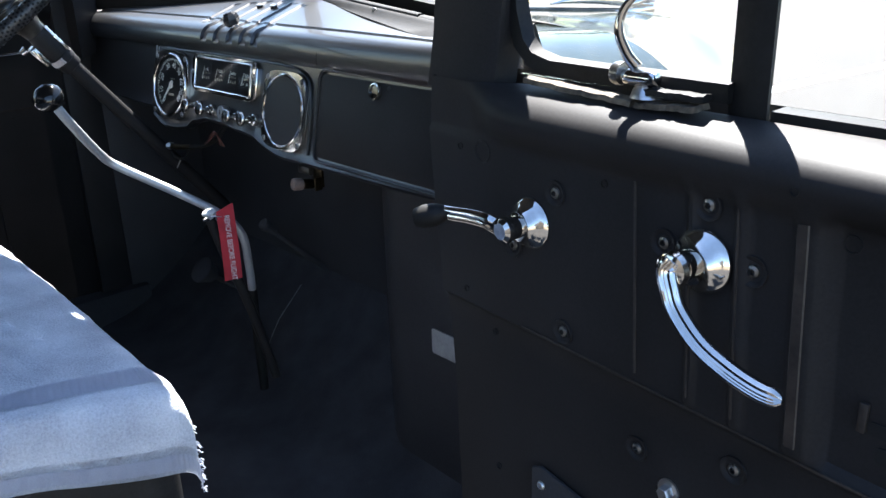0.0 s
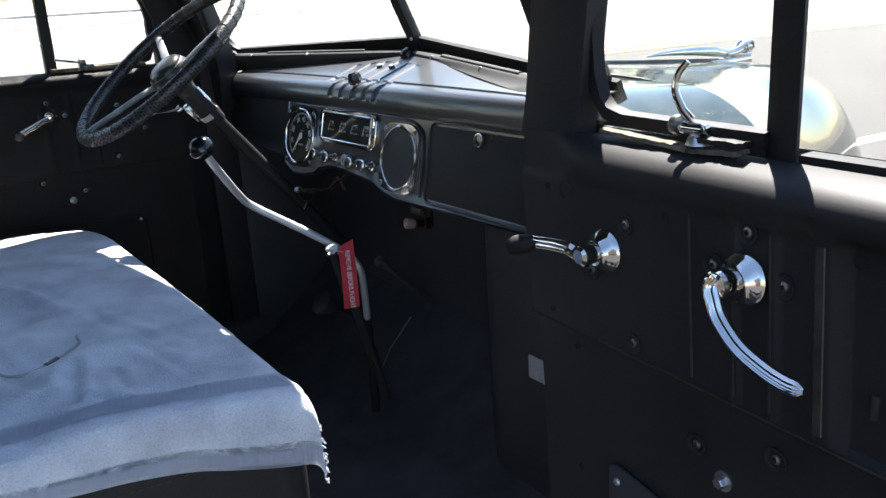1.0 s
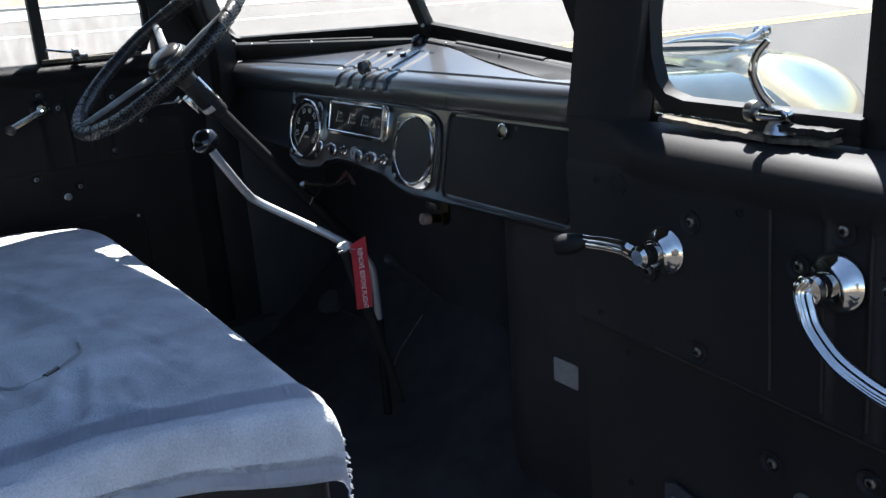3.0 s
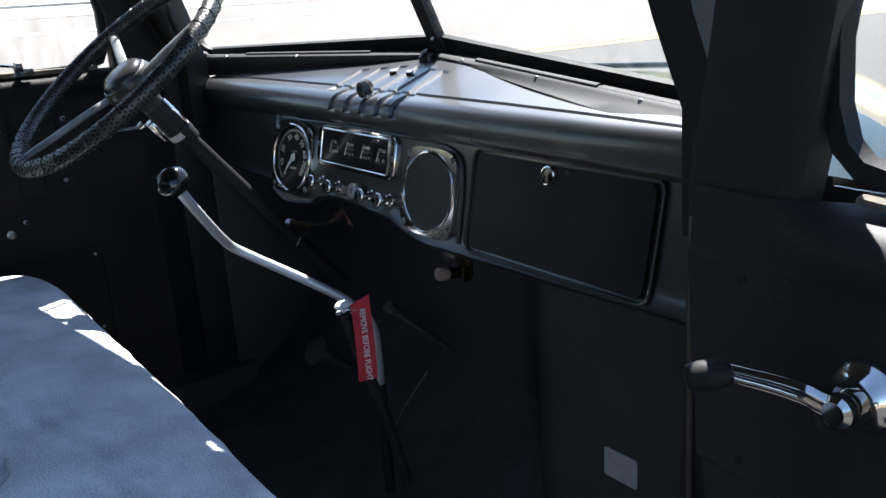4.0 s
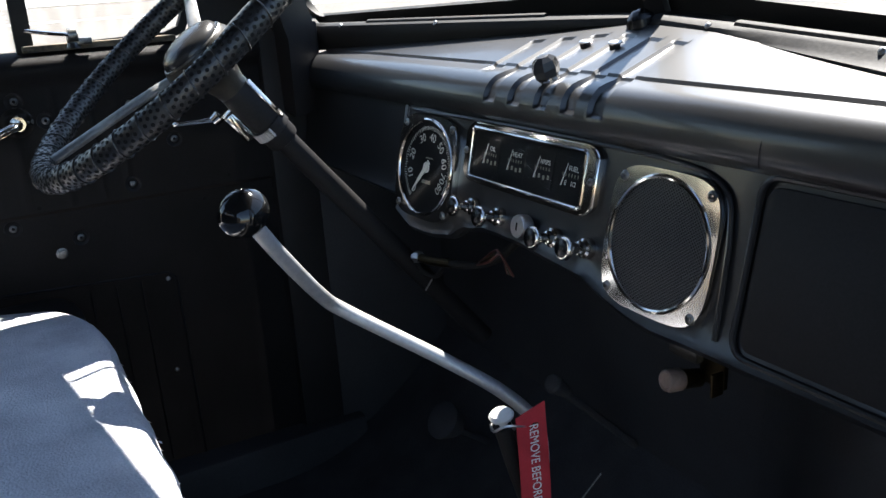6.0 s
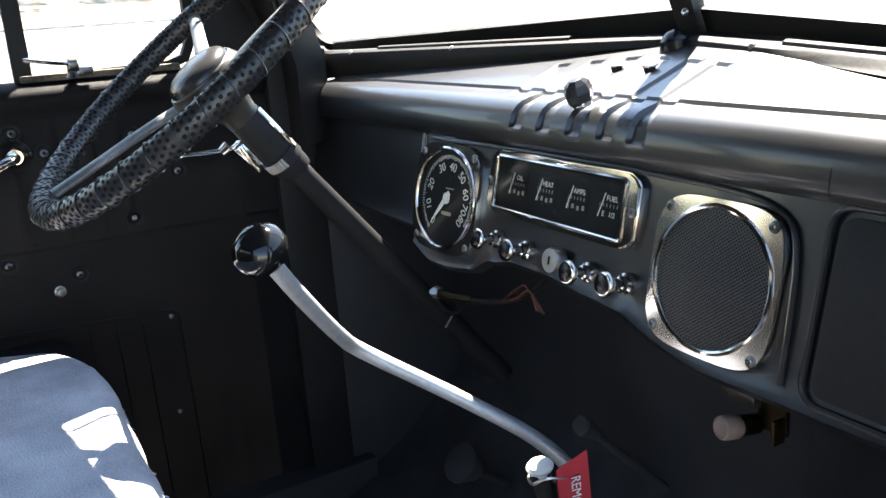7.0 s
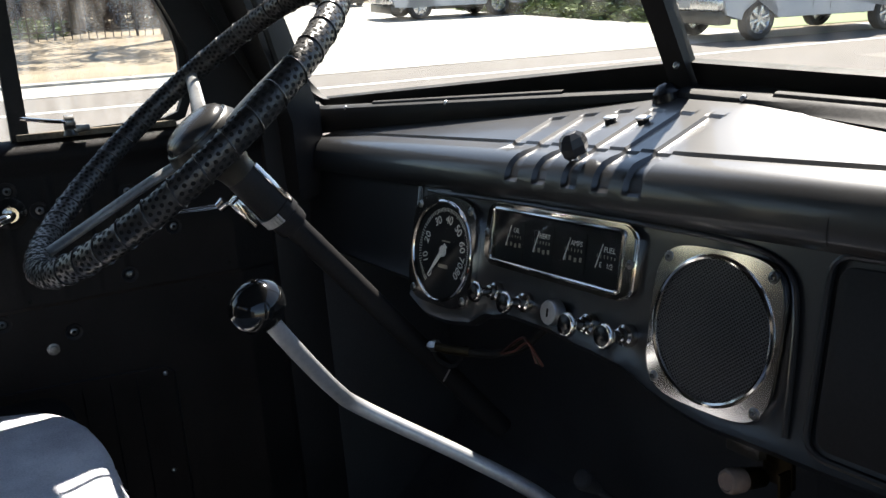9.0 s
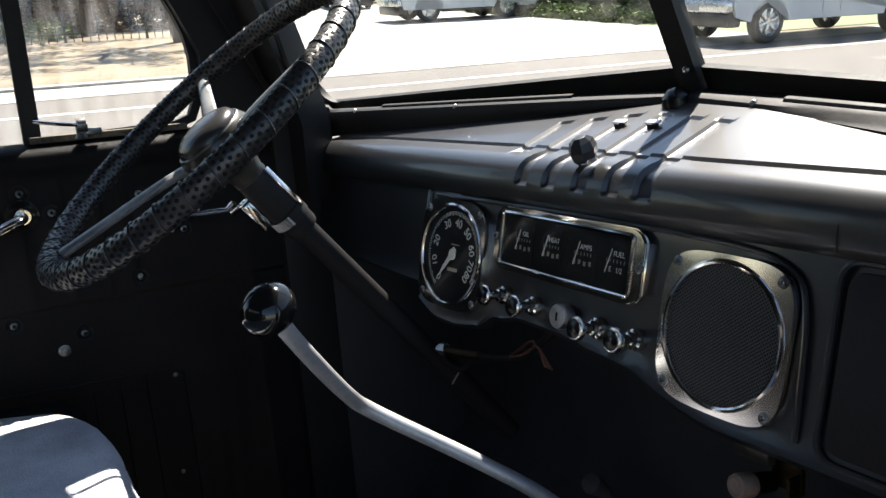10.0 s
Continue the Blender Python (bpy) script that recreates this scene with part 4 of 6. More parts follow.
lathe(bm, KN - ax * 0.016, ax, [(0.009, 0), (0.017, 0.003), (0.0230, 0.010), (0.0248, 0.018), (0.0228, 0.0265), (0.0158, 0.034), (0.008, 0.0375), (0, 0.038)], 32)
part("knob", bm, KNOB_BLACK, shift)

BK = Vector((0.075, 0.634, 0.998))
brake = thing("hand_brake", "black hand brake lever with a white push button", "hand brake", (0.06, 0.75, 0.60))
bm = B()
tube(bm, spline([BK + Vector((0, 0, -0.012)), BK + Vector((-0.003, 0.02, -0.08)), BK + Vector((-0.01, 0.06, -0.2)), BK + Vector((-0.015, 0.10, -0.36))], 6), 0.009, 12)
part("lever", bm, PAINT, brake)
bm = B()
lathe(bm, BK + Vector((0, 0, -0.004)), (0, -0.2, 1), [(0.004, -0.01), (0.004, 0.0), (0.0115, 0.001), (0.0125, 0.004), (0.010, 0.007), (0, 0.008)], 18)
part("button", bm, KNOB_WHITE, brake, "white push button")

# ---------------------------------------------------------------- seat and towel
TOWEL_L = 1.372


def slant(x, y):
    """The bench's outer end and the towel's weave run a little aslant."""
    return -0.20 * max(0.0, 0.32 - y) * max(0.0, min(1.0, (x - 0.05) / 0.5))


seat = thing("bench_seat", "dark vinyl bench seat under a towel", "seat", (0, 0.0, 0.55))
bm = B()
box(bm, (-0.70, -0.30, 0.60), (0.569, 0.340, 0.972), 0.045, seg=4)
for v in bm.verts:
    v.co.x += slant(v.co.x, v.co.y)
part("cushion", bm, SEAT, seat)
bm = B()
for k in range(46):
    y = -0.20 + 0.0105 * k
    cyl(bm, (0.5695 + slant(0.5695, y), y, 0.885 + 0.0006 * k), (0.5695 + slant(0.5695, y + 0.006), y + 0.006, 0.8853 + 0.0006 * k), 0.0010, seg=5)
part("stitching", bm, WEAR_AND_LIT_EDGE, seat, "worn brown stitching")
bm = B()
box(bm, (-0.64, -0.45, 0.90), (0.58, -0.28, 1.40), 0.05, seg=4)
part("backrest", bm, SEAT, seat)


CREASES = [(0.34, 0.112, 0.47, 0.088, -0.011, 0.010), (0.385, 0.156, 0.464, 0.150, -0.007, 0.007), (0.47, 0.112, 0.50, 0.142, -0.007, 0.007), (0.10, 0.20, 0.34, 0.262, 0.005, 0.010), (0.16, 0.02, 0.40, 0.05, -0.006, 0.012), (0.30, 0.21, 0.46, 0.235, -0.005, 0.009), (-0.15, 0.10, 0.10, 0.17, 0.005, 0.012), (-0.40, 0.05, -0.12, 0.12, -0.006, 0.014), (0.20, -0.06, 0.42, -0.03, 0.006, 0.012)]


def towel_pt(u, v):
    """u across the bench and down its end, v from the back to the front edge and over it."""
    s = u * TOWEL_L
    drop = 0.0
    if s < 1.262:
        x = -0.70 + s
    else:
        k = min(1, (s - 1.262) / 0.055) * math.pi / 2
        x = 0.562 + 0.018 * math.sin(k)
        drop = 0.035 * (1 - math.cos(k)) + max(0, s - 1.317)
    if v < 0.80:
        k = v / 0.80
        y, z = -0.25 + 0.57 * k, 0.992 - 0.010 * max(0, k - 0.8) / 0.2
    else:
        k = (v - 0.80) / 0.20
        a = min(1, k / 0.8) * math.pi / 2
        y, z = 0.320 + 0.034 * math.sin(a), 0.982 - 0.034 * (1 - math.cos(a)) - max(0, k - 0.8) * 0.1
    y -= (0.008 * max(0, min(1, (x - 0.15) / 0.40)) + 1.2 * max(0, -0.42 - x) ** 2) * max(0, min(1, (v - 0.5) / 0.3))
    z -= drop * (1.0 - 0.35 * max(0, min(1, (0.32 - y) / 0.3)))
    if x < -0.52:
        z -= 0.5 * (-0.52 - x) ** 1.6
    fold = noise.noise(Vector((x * 4.5, y * 6, 2.0))) * (0.010 if v < 0.55 else 0.010 - 0.007 * min(1, (v - 0.55) / 0.2)) + noise.noise(Vector((x * 13, y * 17, 7.0))) * 0.004
    crease = 0.006 * math.sin((x * 0.8 + y) * 38 + 3 * noise.noise(Vector((x * 3, y * 3, 5)))) * max(0, 1 - abs(x - 0.25) / 0.35) * max(0, 1 - abs(y - 0.08) / 0.22)
    for x0, y0, x1, y1, dep, wd in CREASES:
        dx, dy = x1 - x0, y1 - y0
        k = max(0, min(1, ((x - x0) * dx + (y - y0) * dy) / (dx * dx + dy * dy)))
        q = math.hypot(x - x0 - k * dx, y - y0 - k * dy)
        crease += 0.6 * dep * (math.exp(-(q / wd) ** 2) - 0.8 * math.exp(-((q - 1.9 * wd) / wd) ** 2))
    flut = 0.006 * math.sin(y * 24 + 1.0) * min(1, drop / 0.05)
    return Vector((x + flut + slant(x, y), y + (0.004 * noise.noise(Vector((x * 20, 3, 1))) if v > 0.9 else 0), z + (fold + crease) * (1 if drop < 0.01 else 0.35) * (1 if v < 0.66 else max(0.25, 1 - (v - 0.66) / 0.16))))


towel = thing("towel", "white terry bath towel spread over a dark bench seat", "towel", (0, 0.1, 0.96))
bm = B()
sheet(bm, towel_pt, 200, 110, (0, 0, -0.005))
part("cloth", bm, TOWEL, towel, smooth=80)
for u0, u1, dz in ((0.875, 0.905, 0.0016), (0.986, 0.9995, 0.0014)):
    bm = B()
    def raised(u, v, u0=u0, u1=u1, dz=dz):
        p = towel_pt(u0 + (u1 - u0) * u, v)
        q = towel_pt(u0 + (u1 - u0) * u + 0.004, v) - p
        w = towel_pt(u0 + (u1 - u0) * u, min(1, v + 0.01)) - towel_pt(u0 + (u1 - u0) * u, max(0, v - 0.01))
        n = q.cross(w).normalized()
        wave = 0.00055 * math.sin(v * 560 + u * 9) * min(1, 6 * u, 6 - 6 * u) if u0 < 0.95 else 0.0004 * math.sin(v * 330)
        return p + n * (dz + wave)
    sheet(bm, raised, 10, 560)
    bmesh.ops.solidify(bm, geom=bm.faces[:], thickness=0.002)
    part("woven_band" if u0 < 0.95 else "hem", bm, TOWEL_BAND, towel, smooth=80)
bm = B()
rng = random.Random(4)
for i in range(210):
    u = 0.70 + 0.30 * rng.random() if i < 150 else 0.2 + 0.5 * rng.random()
    p = towel_pt(u, 0.985)
    d = Vector((rng.uniform(-0.4, 0.6), rng.uniform(0.5, 1.2), rng.uniform(-0.9, 0.5))).normalized()
    l = rng.uniform(0.002, 0.007)
    tube(bm, [p, p + d * l * 0.5 + Vector((0, 0, 0.001)), p + d * l + Vector((0, 0, -0.002))], 0.0005, 4)
for i in range(60):
    p = towel_pt(0.997, rng.uniform(0.5, 1.0))
    d = Vector((rng.uniform(-0.2, 0.5), rng.uniform(-0.6, 0.6), -1)).normalized()
    tube(bm, [p, p + d * rng.uniform(0.002, 0.006)], 0.0005, 4)
tagged(part("fringe", bm, TOWEL_BAND, towel), kind="stuff")

# ---------------------------------------------------------------- hinge pillars and small cab trim
bm = B()
box(bm, (-0.775, 0.683, 0.50), (-0.702, 0.790, 1.345), 0.006)
solo("trim_hinge_pillar_left", bm, PAINT, "black steel hinge pillar", "pillar", kind="structure")
bm = B()
box(bm, (0.642, 0.700, 0.50), (0.700, 0.775, 1.255), 0.006)
box(bm, (0.642, 0.703, 1.24), (0.666, 0.772, 1.305), 0.004)
solo("trim_hinge_pillar_right", bm, PAINT, "black steel hinge pillar with worn edges", "pillar", kind="structure")
bm = B()
sweep(bm, [(0.650, 0.6985, 1.225), (0.652, 0.698, 1.12), (0.656, 0.6975, 0.98), (0.660, 0.697, 0.86)], [(-0.0022, -0.002), (0.0022, -0.002), (0.0022, 0.002), (-0.0022, 0.002)], up=(0, 1, 0))
solo("trim_worn_edge", bm, PRIMER, "worn brown edge of the hinge pillar", "trim", kind="structure")

# ---------------------------------------------------------------- dashboard fittings
bm = B()
sweep(bm, [face(-0.3185, z, 0.0012) for z in (1.240, 1.215, 1.190, 1.165)], [(-0.0016, -0.0012), (0.0016, -0.0012), (0.0016, 0.0012), (-0.0016, 0.0012)], up=(0, 1, 0.2))
part("worn_edge", bm, STEEL, dash, "bare bright metal edge")
bm = B()
sweep(bm, [face(-0.3225, z, -0.006) for z in (1.238, 1.205, 1.176)], [(-0.0010, -0.0010), (0.0010, -0.0010), (0.0010, 0.0010), (-0.0010, 0.0010)], up=(0, 1, 0.2))
part("recess_edge", bm, STEEL, dash, "bare bright metal edge")
bm = B()
sweep(bm, spline([face(-0.300, 1.2360), face(-0.10, 1.2368), face(0.10, 1.2365), face(0.165, 1.2350), face(0.200, 1.2300), face(0.222, 1.217), face(0.230, 1.19), face(0.233, 1.15), face(0.235, 1.104)], 6), circle(0.0024, 8, 1.0, 0.9), up=FACE_N)
part("pressed_bead", bm, DASH_PAINT, dash)
bm = B()
sweep(bm, [(0.250, ROLL - 0.0028 + dy, z) for dy, z in ((0.0012, 1.2440), (0.0, 1.2480), (0.0, 1.2540), (0.0010, 1.2600), (0.0034, 1.2672))], circle(0.0004, 6), up=(1, 0, 0))
part("panel_seam", bm, RUBBER, dash)

# glovebox lock and its stop pin
LKX, LKZ = 0.4005, 1.2195
bm = B()
lathe(bm, face(LKX, LKZ, 0.003), FACE_N, [(0.0125, 0), (0.0128, 0.004), (0.0118, 0.0065), (0.0100, 0.0068), (0.0095, 0.004)], 28, close=False)
lock = part("lock_ring", bm, CHROME, glove, "chrome lock ring")
bm = B()
lathe(bm, face(LKX, LKZ, 0.003), FACE_N, [(0.0098, 0), (0.0098, 0.0045), (0, 0.005)], 24)
part("lock_face", bm, KNOB_BLACK, dash, "black lock button")
bm = B()
lathe(bm, face(0.4275, 1.2265, 0.0025), FACE_N, [(0.0036, 0), (0.0034, 0.0015), (0, 0.0028)], 14)
part("stop_pin", bm, PAINT_DULL, dash)

# row of push-pull switches
KNOBS = [(-0.142, 1.1385, 0.030), (-0.087, 1.1375, 0.029), (0.0150, 1.1372, 0.029), (0.0662, 1.1385, 0.029)]
for kx, kz, ln_ in KNOBS:
    sw = thing("pull_switch", "black pull switch knob with a chrome rim and ferrule", "switch", face(kx, kz), group="dashboard switches")
    bm = B()
    lathe(bm, face(kx, kz), FACE_N, [(0.0105, -0.003), (0.0108, 0.002), (0.0098, 0.005), (0.0072, 0.0065), (0.0068, 0.011), (0.0050, 0.012), (0.0046, ln_ - 0.004)], 24)
    part("ferrule", bm, CHROME, sw)
    bm = B()
    h0 = ln_ - 0.006
    lathe(bm, face(kx, kz), FACE_N, [(0.0050, h0), (0.0105, h0 + 0.0015), (0.0120, h0 + 0.004), (0.0118, h0 + 0.0065), (0.0104, h0 + 0.0082), (0.0092, h0 + 0.0084)], 28)
    part("rim", bm, CHROME, sw)
    bm = B()
    lathe(bm, face(kx, kz), FACE_N, [(0.0094, h0 + 0.006), (0.0092, h0 + 0.0088), (0.0060, h0 + 0.0101), (0, h0 + 0.0106)], 24)
    part("cap", bm, KNOB_CAP, sw)
ign = thing("ignition_lock", "flat steel ignition key lock on the dashboard", "key lock", face(-0.031, 1.1385))
bm = B()
lathe(bm, face(-0.031, 1.1385), FACE_N, [(0.0105, 0), (0.0125, 0.002), (0.0130, 0.012), (0.0118, 0.015), (0, 0.0155)], 28)
part("body", bm, STEEL, ign)
# keyhole is a near-black block; the shade of its depth is painted
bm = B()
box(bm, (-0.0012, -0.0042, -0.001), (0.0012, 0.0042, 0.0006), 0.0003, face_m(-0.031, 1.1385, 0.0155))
part("keyhole", bm, HOLE_SHADE, ign)

# wing knob and two clips on the dashboard's top
wk = thing("faceted_knob", "faceted dark glossy knob on top of the dashboard", "knob", (-0.034, 0.781, 1.293))
bm = B()
lathe(bm, (-0.034, 0.779, 1.291), (0, -0.25, 1), [(0.010, -0.002), (0.010, 0.002), (0.008, 0.003)], 18)
part("stem", bm, CHROME, wk)
bm = B()
lathe(bm, (-0.036, 0.779, 1.289), (0.1, -0.35, 1), [(0.0095, 0), (0.0145, 0.006), (0.0158, 0.014), (0.0130, 0.022), (0.0070, 0.0265), (0, 0.0275)], 7, 1.0, 0.82)
part("grip", bm, KNOB_GREY, wk, "faceted dark grip", smooth=20)
for cx, cy in ((-0.076, 0.860), (-0.026, 0.859)):
    clip = thing("dash_clip", "small steel clip on the dashboard's ribbed top", "clip", (cx, cy, dash_top_z(cy, cx)), group="dashboard clips")
    bm = B()
    mz = frame3((cx, cy, dash_top_z(cy, cx) + 0.0055), (1, 0, 0), (0, 0.94, 0.34))
    prism(bm, rrect(0.019, 0.009, 0.004), mz, 0.002, 0.0006)
    part("plate", bm, STEEL, clip)
    bm = B()
    lathe(bm, (cx, cy, dash_top_z(cy, cx)), (0, -0.2, 1), [(0.006, -0.002), (0.006, 0.0035), (0.005, 0.004)], 14)
    part("foot", bm, PAINT, clip)

# screws and strips of the windscreen moulding
for mx in (-0.640, -0.399, 0.063, 0.272, 0.485, 0.59):
    bm = B()
    n_ = Vector((0.25 if mx > XC else -0.25, -0.8, 0.55)).normalized()
    screw_head(bm, mould(mx) + n_ * 0.0120, n_, 0.0038, 0.0022)
    part("screw", bm, STEEL, wsf)
for a0, a1 in ((-0.58, -0.20), (0.10, 0.40), (0.40, 0.60)):
    bm = B()
    off = 0.010 if a0 < 0.3 else 0.0075
    sweep(bm, [mould(a0 + (a1 - a0) * k / 5) + Vector((0, 0.002, off)) for k in range(6)], circle(1, 10, 0.0062, 0.0048))
    part("strip", bm, RUBBER, wsf)
bm = B()
screw_head(bm, ws(XC + 0.006, 1.368) + Vector((0, -0.015, 0)), Vector((0, -0.93, 0.37)), 0.004, 0.0025)
part("screw", bm, STEEL, wsf)

# ---------------------------------------------------------------- dial markings
S0 = (SPX + 0.002, SPZ)


def sd(r, ang, out=0.0030):
    return face_m(S0[0], S0[1], out) @ Matrix.Translation((r * math.cos(radians(ang)), r * math.sin(radians(ang)), 0))


NUM = [(0, 231), (10, 198), (20, 160), (30, 115), (40, 80), (50, 46), (60, 14), (70, -13), (80, -36)]
for val, ang in NUM:
    text_on(speedo, str(val), sd(0.0385, ang) @ Matrix.Rotation(radians(ang - 90), 4, "Z"), 0.0145, DIAL_WHITE, "numeral")
for k in range(len(NUM) - 1):
    for j in range(10):
        ang = NUM[k][1] + (NUM[k + 1][1] - NUM[k][1]) * j / 10
        bm = B()
        box(bm, (-0.0022 if j % 5 else -0.0034, -0.00035, -0.0002), (0.0022, 0.00035, 0.0002), 0, sd(0.0505, ang) @ Matrix.Rotation(radians(ang), 4, "Z"))
        part("tick", bm, DIAL_WHITE, speedo)
bm = B()
prism(bm, [(-0.0035, -0.010), (0.0035, -0.010), (0.0024, 0.020), (0.0, 0.044), (-0.0024, 0.020)], face_m(S0[0], S0[1], 0.0050) @ Matrix.Rotation(radians(231 - 90), 4, "Z"), 0.0008)
lathe(bm, face(S0[0], S0[1], 0.0030), FACE_N, [(0.007, 0), (0.007, 0.0016), (0.004, 0.0024), (0, 0.0026)], 20)
part("needle", bm, DIAL_WHITE, speedo, "ivory needle")
bm = B()
box(bm, (-0.010, -0.0022, -0.0002), (0.010, 0.0022, 0.0002), 0, face_m(S0[0] + 0.002, S0[1] - 0.018, 0.0030))
part("counter", bm, DIAL_BAND, speedo)
bm = B()
box(bm, (-0.008, -0.0008, -0.0002), (0.008, 0.0008, 0.0002), 0, face_m(S0[0] + 0.004, S0[1] + 0.012, 0.0030))
part("maker_line", bm, DIAL_BAND, speedo)

for gx, word in ((-0.1165, "OIL"), (-0.0675, "HEAT"), (-0.0175, "AMPS"), (0.0295, "FUEL")):
    bm = B()
    prism(bm, rrect(0.036, 0.040, 0.003), face_m(gx, 1.2000, 0.0026), 0.0005)
    plate = part("gauge_face", bm, DIAL, cluster)
    text_on(plate, word, face_m(gx + 0.004, 1.2085, 0.0032), 0.0072, DIAL_WHITE, "lettering")
    bm = B()
    prism(bm, [(-0.0006, -0.012), (0.0006, -0.012), (0.0004, 0.012), (-0.0004, 0.012)], face_m(gx - 0.009, 1.2020, 0.0038) @ Matrix.Rotation(radians(-18), 4, "Z"), 0.0004)
    part("pointer", bm, DIAL_WHITE, plate)
    if word == "FUEL":
        text_on(plate, "E   1/2", face_m(gx + 0.001, 1.1940, 0.0032), 0.0070, DIAL_WHITE, "lettering")
    else:
        for j in range(4):
            bm = B()
            box(bm, (-0.0017, -0.0022, -0.0002), (0.0017, 0.0022, 0.0002), 0, face_m(gx - 0.0115 + 0.0078 * j, 1.1930 + 0.001 * (j % 2), 0.0032))
            part("figure_bar", bm, DIAL_BAND, plate)
    for j in range(6):
        bm = B()
        box(bm, (-0.0004, -0.0016, -0.0002), (0.0004, 0.0016, 0.0002), 0, face_m(gx - 0.012 + 0.0048 * j, 1.2020, 0.0032))
        part("tick", bm, DIAL_BAND, plate)

# woven wire cloth over the loudspeaker
bm = B()
pitch = 0.0025
rad = 0.0568
for d in (38, -52):
    mm = face_m(SKX, SKZ, 0.0038) @ Matrix.Rotation(radians(d), 4, "Z")
    k = -23
    while k <= 23:
        o = k * pitch
        if abs(o) < rad:
            half = math.sqrt(rad * rad - o * o)
            box(bm, (-half, o - 0.00038, -0.0004), (half, o + 0.00038, 0.0004), 0, mm)
        k += 1
tagged(part("wire_cloth", bm, GRILLE_CLOTH, spk, "black woven wire grille"), kind="stuff")

# ---------------------------------------------------------------- under the dashboard
lt = thing("heater_knob", "worn ivory push knob on a brass bracket below the dashboard", "knob", (0.17, 0.75, 1.05))
bm = B()
kd = Vector((-0.12, -0.95, 0.15)).normalized()
kp = Vector((0.182, 0.754, 1.0425))
lathe(bm, kp, kd, [(0.0080, -0.004), (0.0102, 0), (0.0106, 0.011), (0.0096, 0.0148), (0.0076, 0.0160), (0.0066, 0.0150), (0, 0.0146)], 26)
part("knob", bm, KNOB_PALE, lt)
bm = B()
cyl(bm, kp - kd * 0.022, kp - kd * 0.001, 0.0085, 0.0092, 18)
part("collar", bm, BRASS, lt)
bm = B()
box(bm, (0.186, 0.775, 1.038), (0.214, 0.780, 1.099), 0.001)
box(bm, (0.210, 0.762, 1.034), (0.213, 0.776, 1.056), 0.0008)
part("bracket", bm, BRASS, lt)
bm = B()
box(bm, (0.156, 0.766, 1.056), (0.190, 0.778, 1.070), 0.002)
part("switch_box", bm, BAKELITE, lt)

bundle = thing("wiring", "taped wiring loom with a steel union hanging under the dashboard", "wiring", (-0.28, 0.74, 1.04))
bm = B()
u0 = Vector((-0.287, 0.736, 1.040))
lathe(bm, u0, (-0.9, -0.3, -0.1), [(0.0078, -0.010), (0.0082, -0.004), (0.0082, 0.0), (0.005, 0.001), (0.0045, 0.006), (0.003, 0.007)], 6)
part("union_nut", bm, STEEL, bundle)
bm = B()
tube(bm, spline([u0 + Vector((0.008, 0.002, 0)), (-0.25, 0.742, 1.042), (-0.215, 0.75, 1.046)], 5), 0.0060, 10)
part("brass_sleeve", bm, BRASS, bundle)
bm = B()
tube(bm, spline([(-0.215, 0.75, 1.046), (-0.17, 0.755, 1.055), (-0.12, 0.76, 1.075), (-0.08, 0.77, 1.11)], 6), 0.005, 10)
part("loom", bm, RUBBER, bundle)
for k in range(3):
    bm = B()
    tube(bm, spline([(-0.15, 0.75, 1.062), (-0.11, 0.742 + 0.004 * k, 1.078 + 0.006 * k), (-0.088, 0.745, 1.092), (-0.080 + 0.006 * k, 0.748, 1.070)], 6), 0.0016, 6)
    part("wire", bm, WIRE_RED if k != 1 else BRASS, bundle)
bm = B()
tube(bm, spline([(-0.315, 0.75, 1.03), (-0.30, 0.752, 1.012), (-0.27, 0.758, 1.012), (-0.25, 0.765, 1.04)], 6), 0.003, 8)
part("cable", bm, RUBBER, bundle)
bm = B()
cyl(bm, (-0.262, 0.745, 1.012), (-0.272, 0.74, 0.995), 0.0012, seg=6)
part("stray_wire", bm, STEEL, bundle)

for px_, py_, pz_, r_ in ((-0.146, 0.860, 0.8675, 0.0135), (-0.405, 0.825, 0.704, 0.032)):
    bm = B()
    lathe(bm, (px_, py_, pz_), (0.1, -0.75, 0.65), [(r_ * 0.6, -0.03), (r_, 0), (r_, 0.006), (r_ * 0.8, 0.009), (r_ * 0.3, 0.010), (0, 0.010)], 22)
    cyl(bm, (px_, py_ + 0.02, pz_ - 0.02), (px_ + 0.005, 1.0, pz_ - 0.14), 0.006, seg=10)
    solo("floor_pedal", bm, CARPET, "round black rubber pedal on a thin steel stem", "pedal", (px_, py_, pz_), group="pedals")
bm = B()
cyl(bm, (-0.1214, 0.9183, 0.7207), (-0.1400, 0.8640, 0.6480), 0.0012, seg=6)
cyl(bm, (-0.1400, 0.8640, 0.6480), (-0.160, 0.82, 0.55), 0.0012, seg=6)
solo("thin_rod", bm, SCREW, "thin bright steel rod standing on the floor", "rod", (-0.11, 0.82, 0.56))
bm = B()
sm_ = frame3((0.469, 0.8095, 0.821), (1, 0, 0), (0, 0, 1))
prism(bm, rrect(0.056, 0.043, 0.004), sm_, 0.002)
solo("sticker", bm, PAPER, "small pale sticker on the black kick panel", "sticker", (0.469, 0.81, 0.821))
bm = B()
def kick(u, v):
    x = 0.08 + 0.58 * u
    k = max(0.0, min(1.0, (0.36 - x) / 0.28))
    return (x, 0.812 + 0.186 * k * k * (3 - 2 * k), 0.55 + 0.55 * v)


sheet(bm, kick, 24, 2, (0, 0.01, 0))
solo("wall_kick_panel", bm, PAINT_DULL, "black kick panel under the glovebox", "panel", kind="structure")

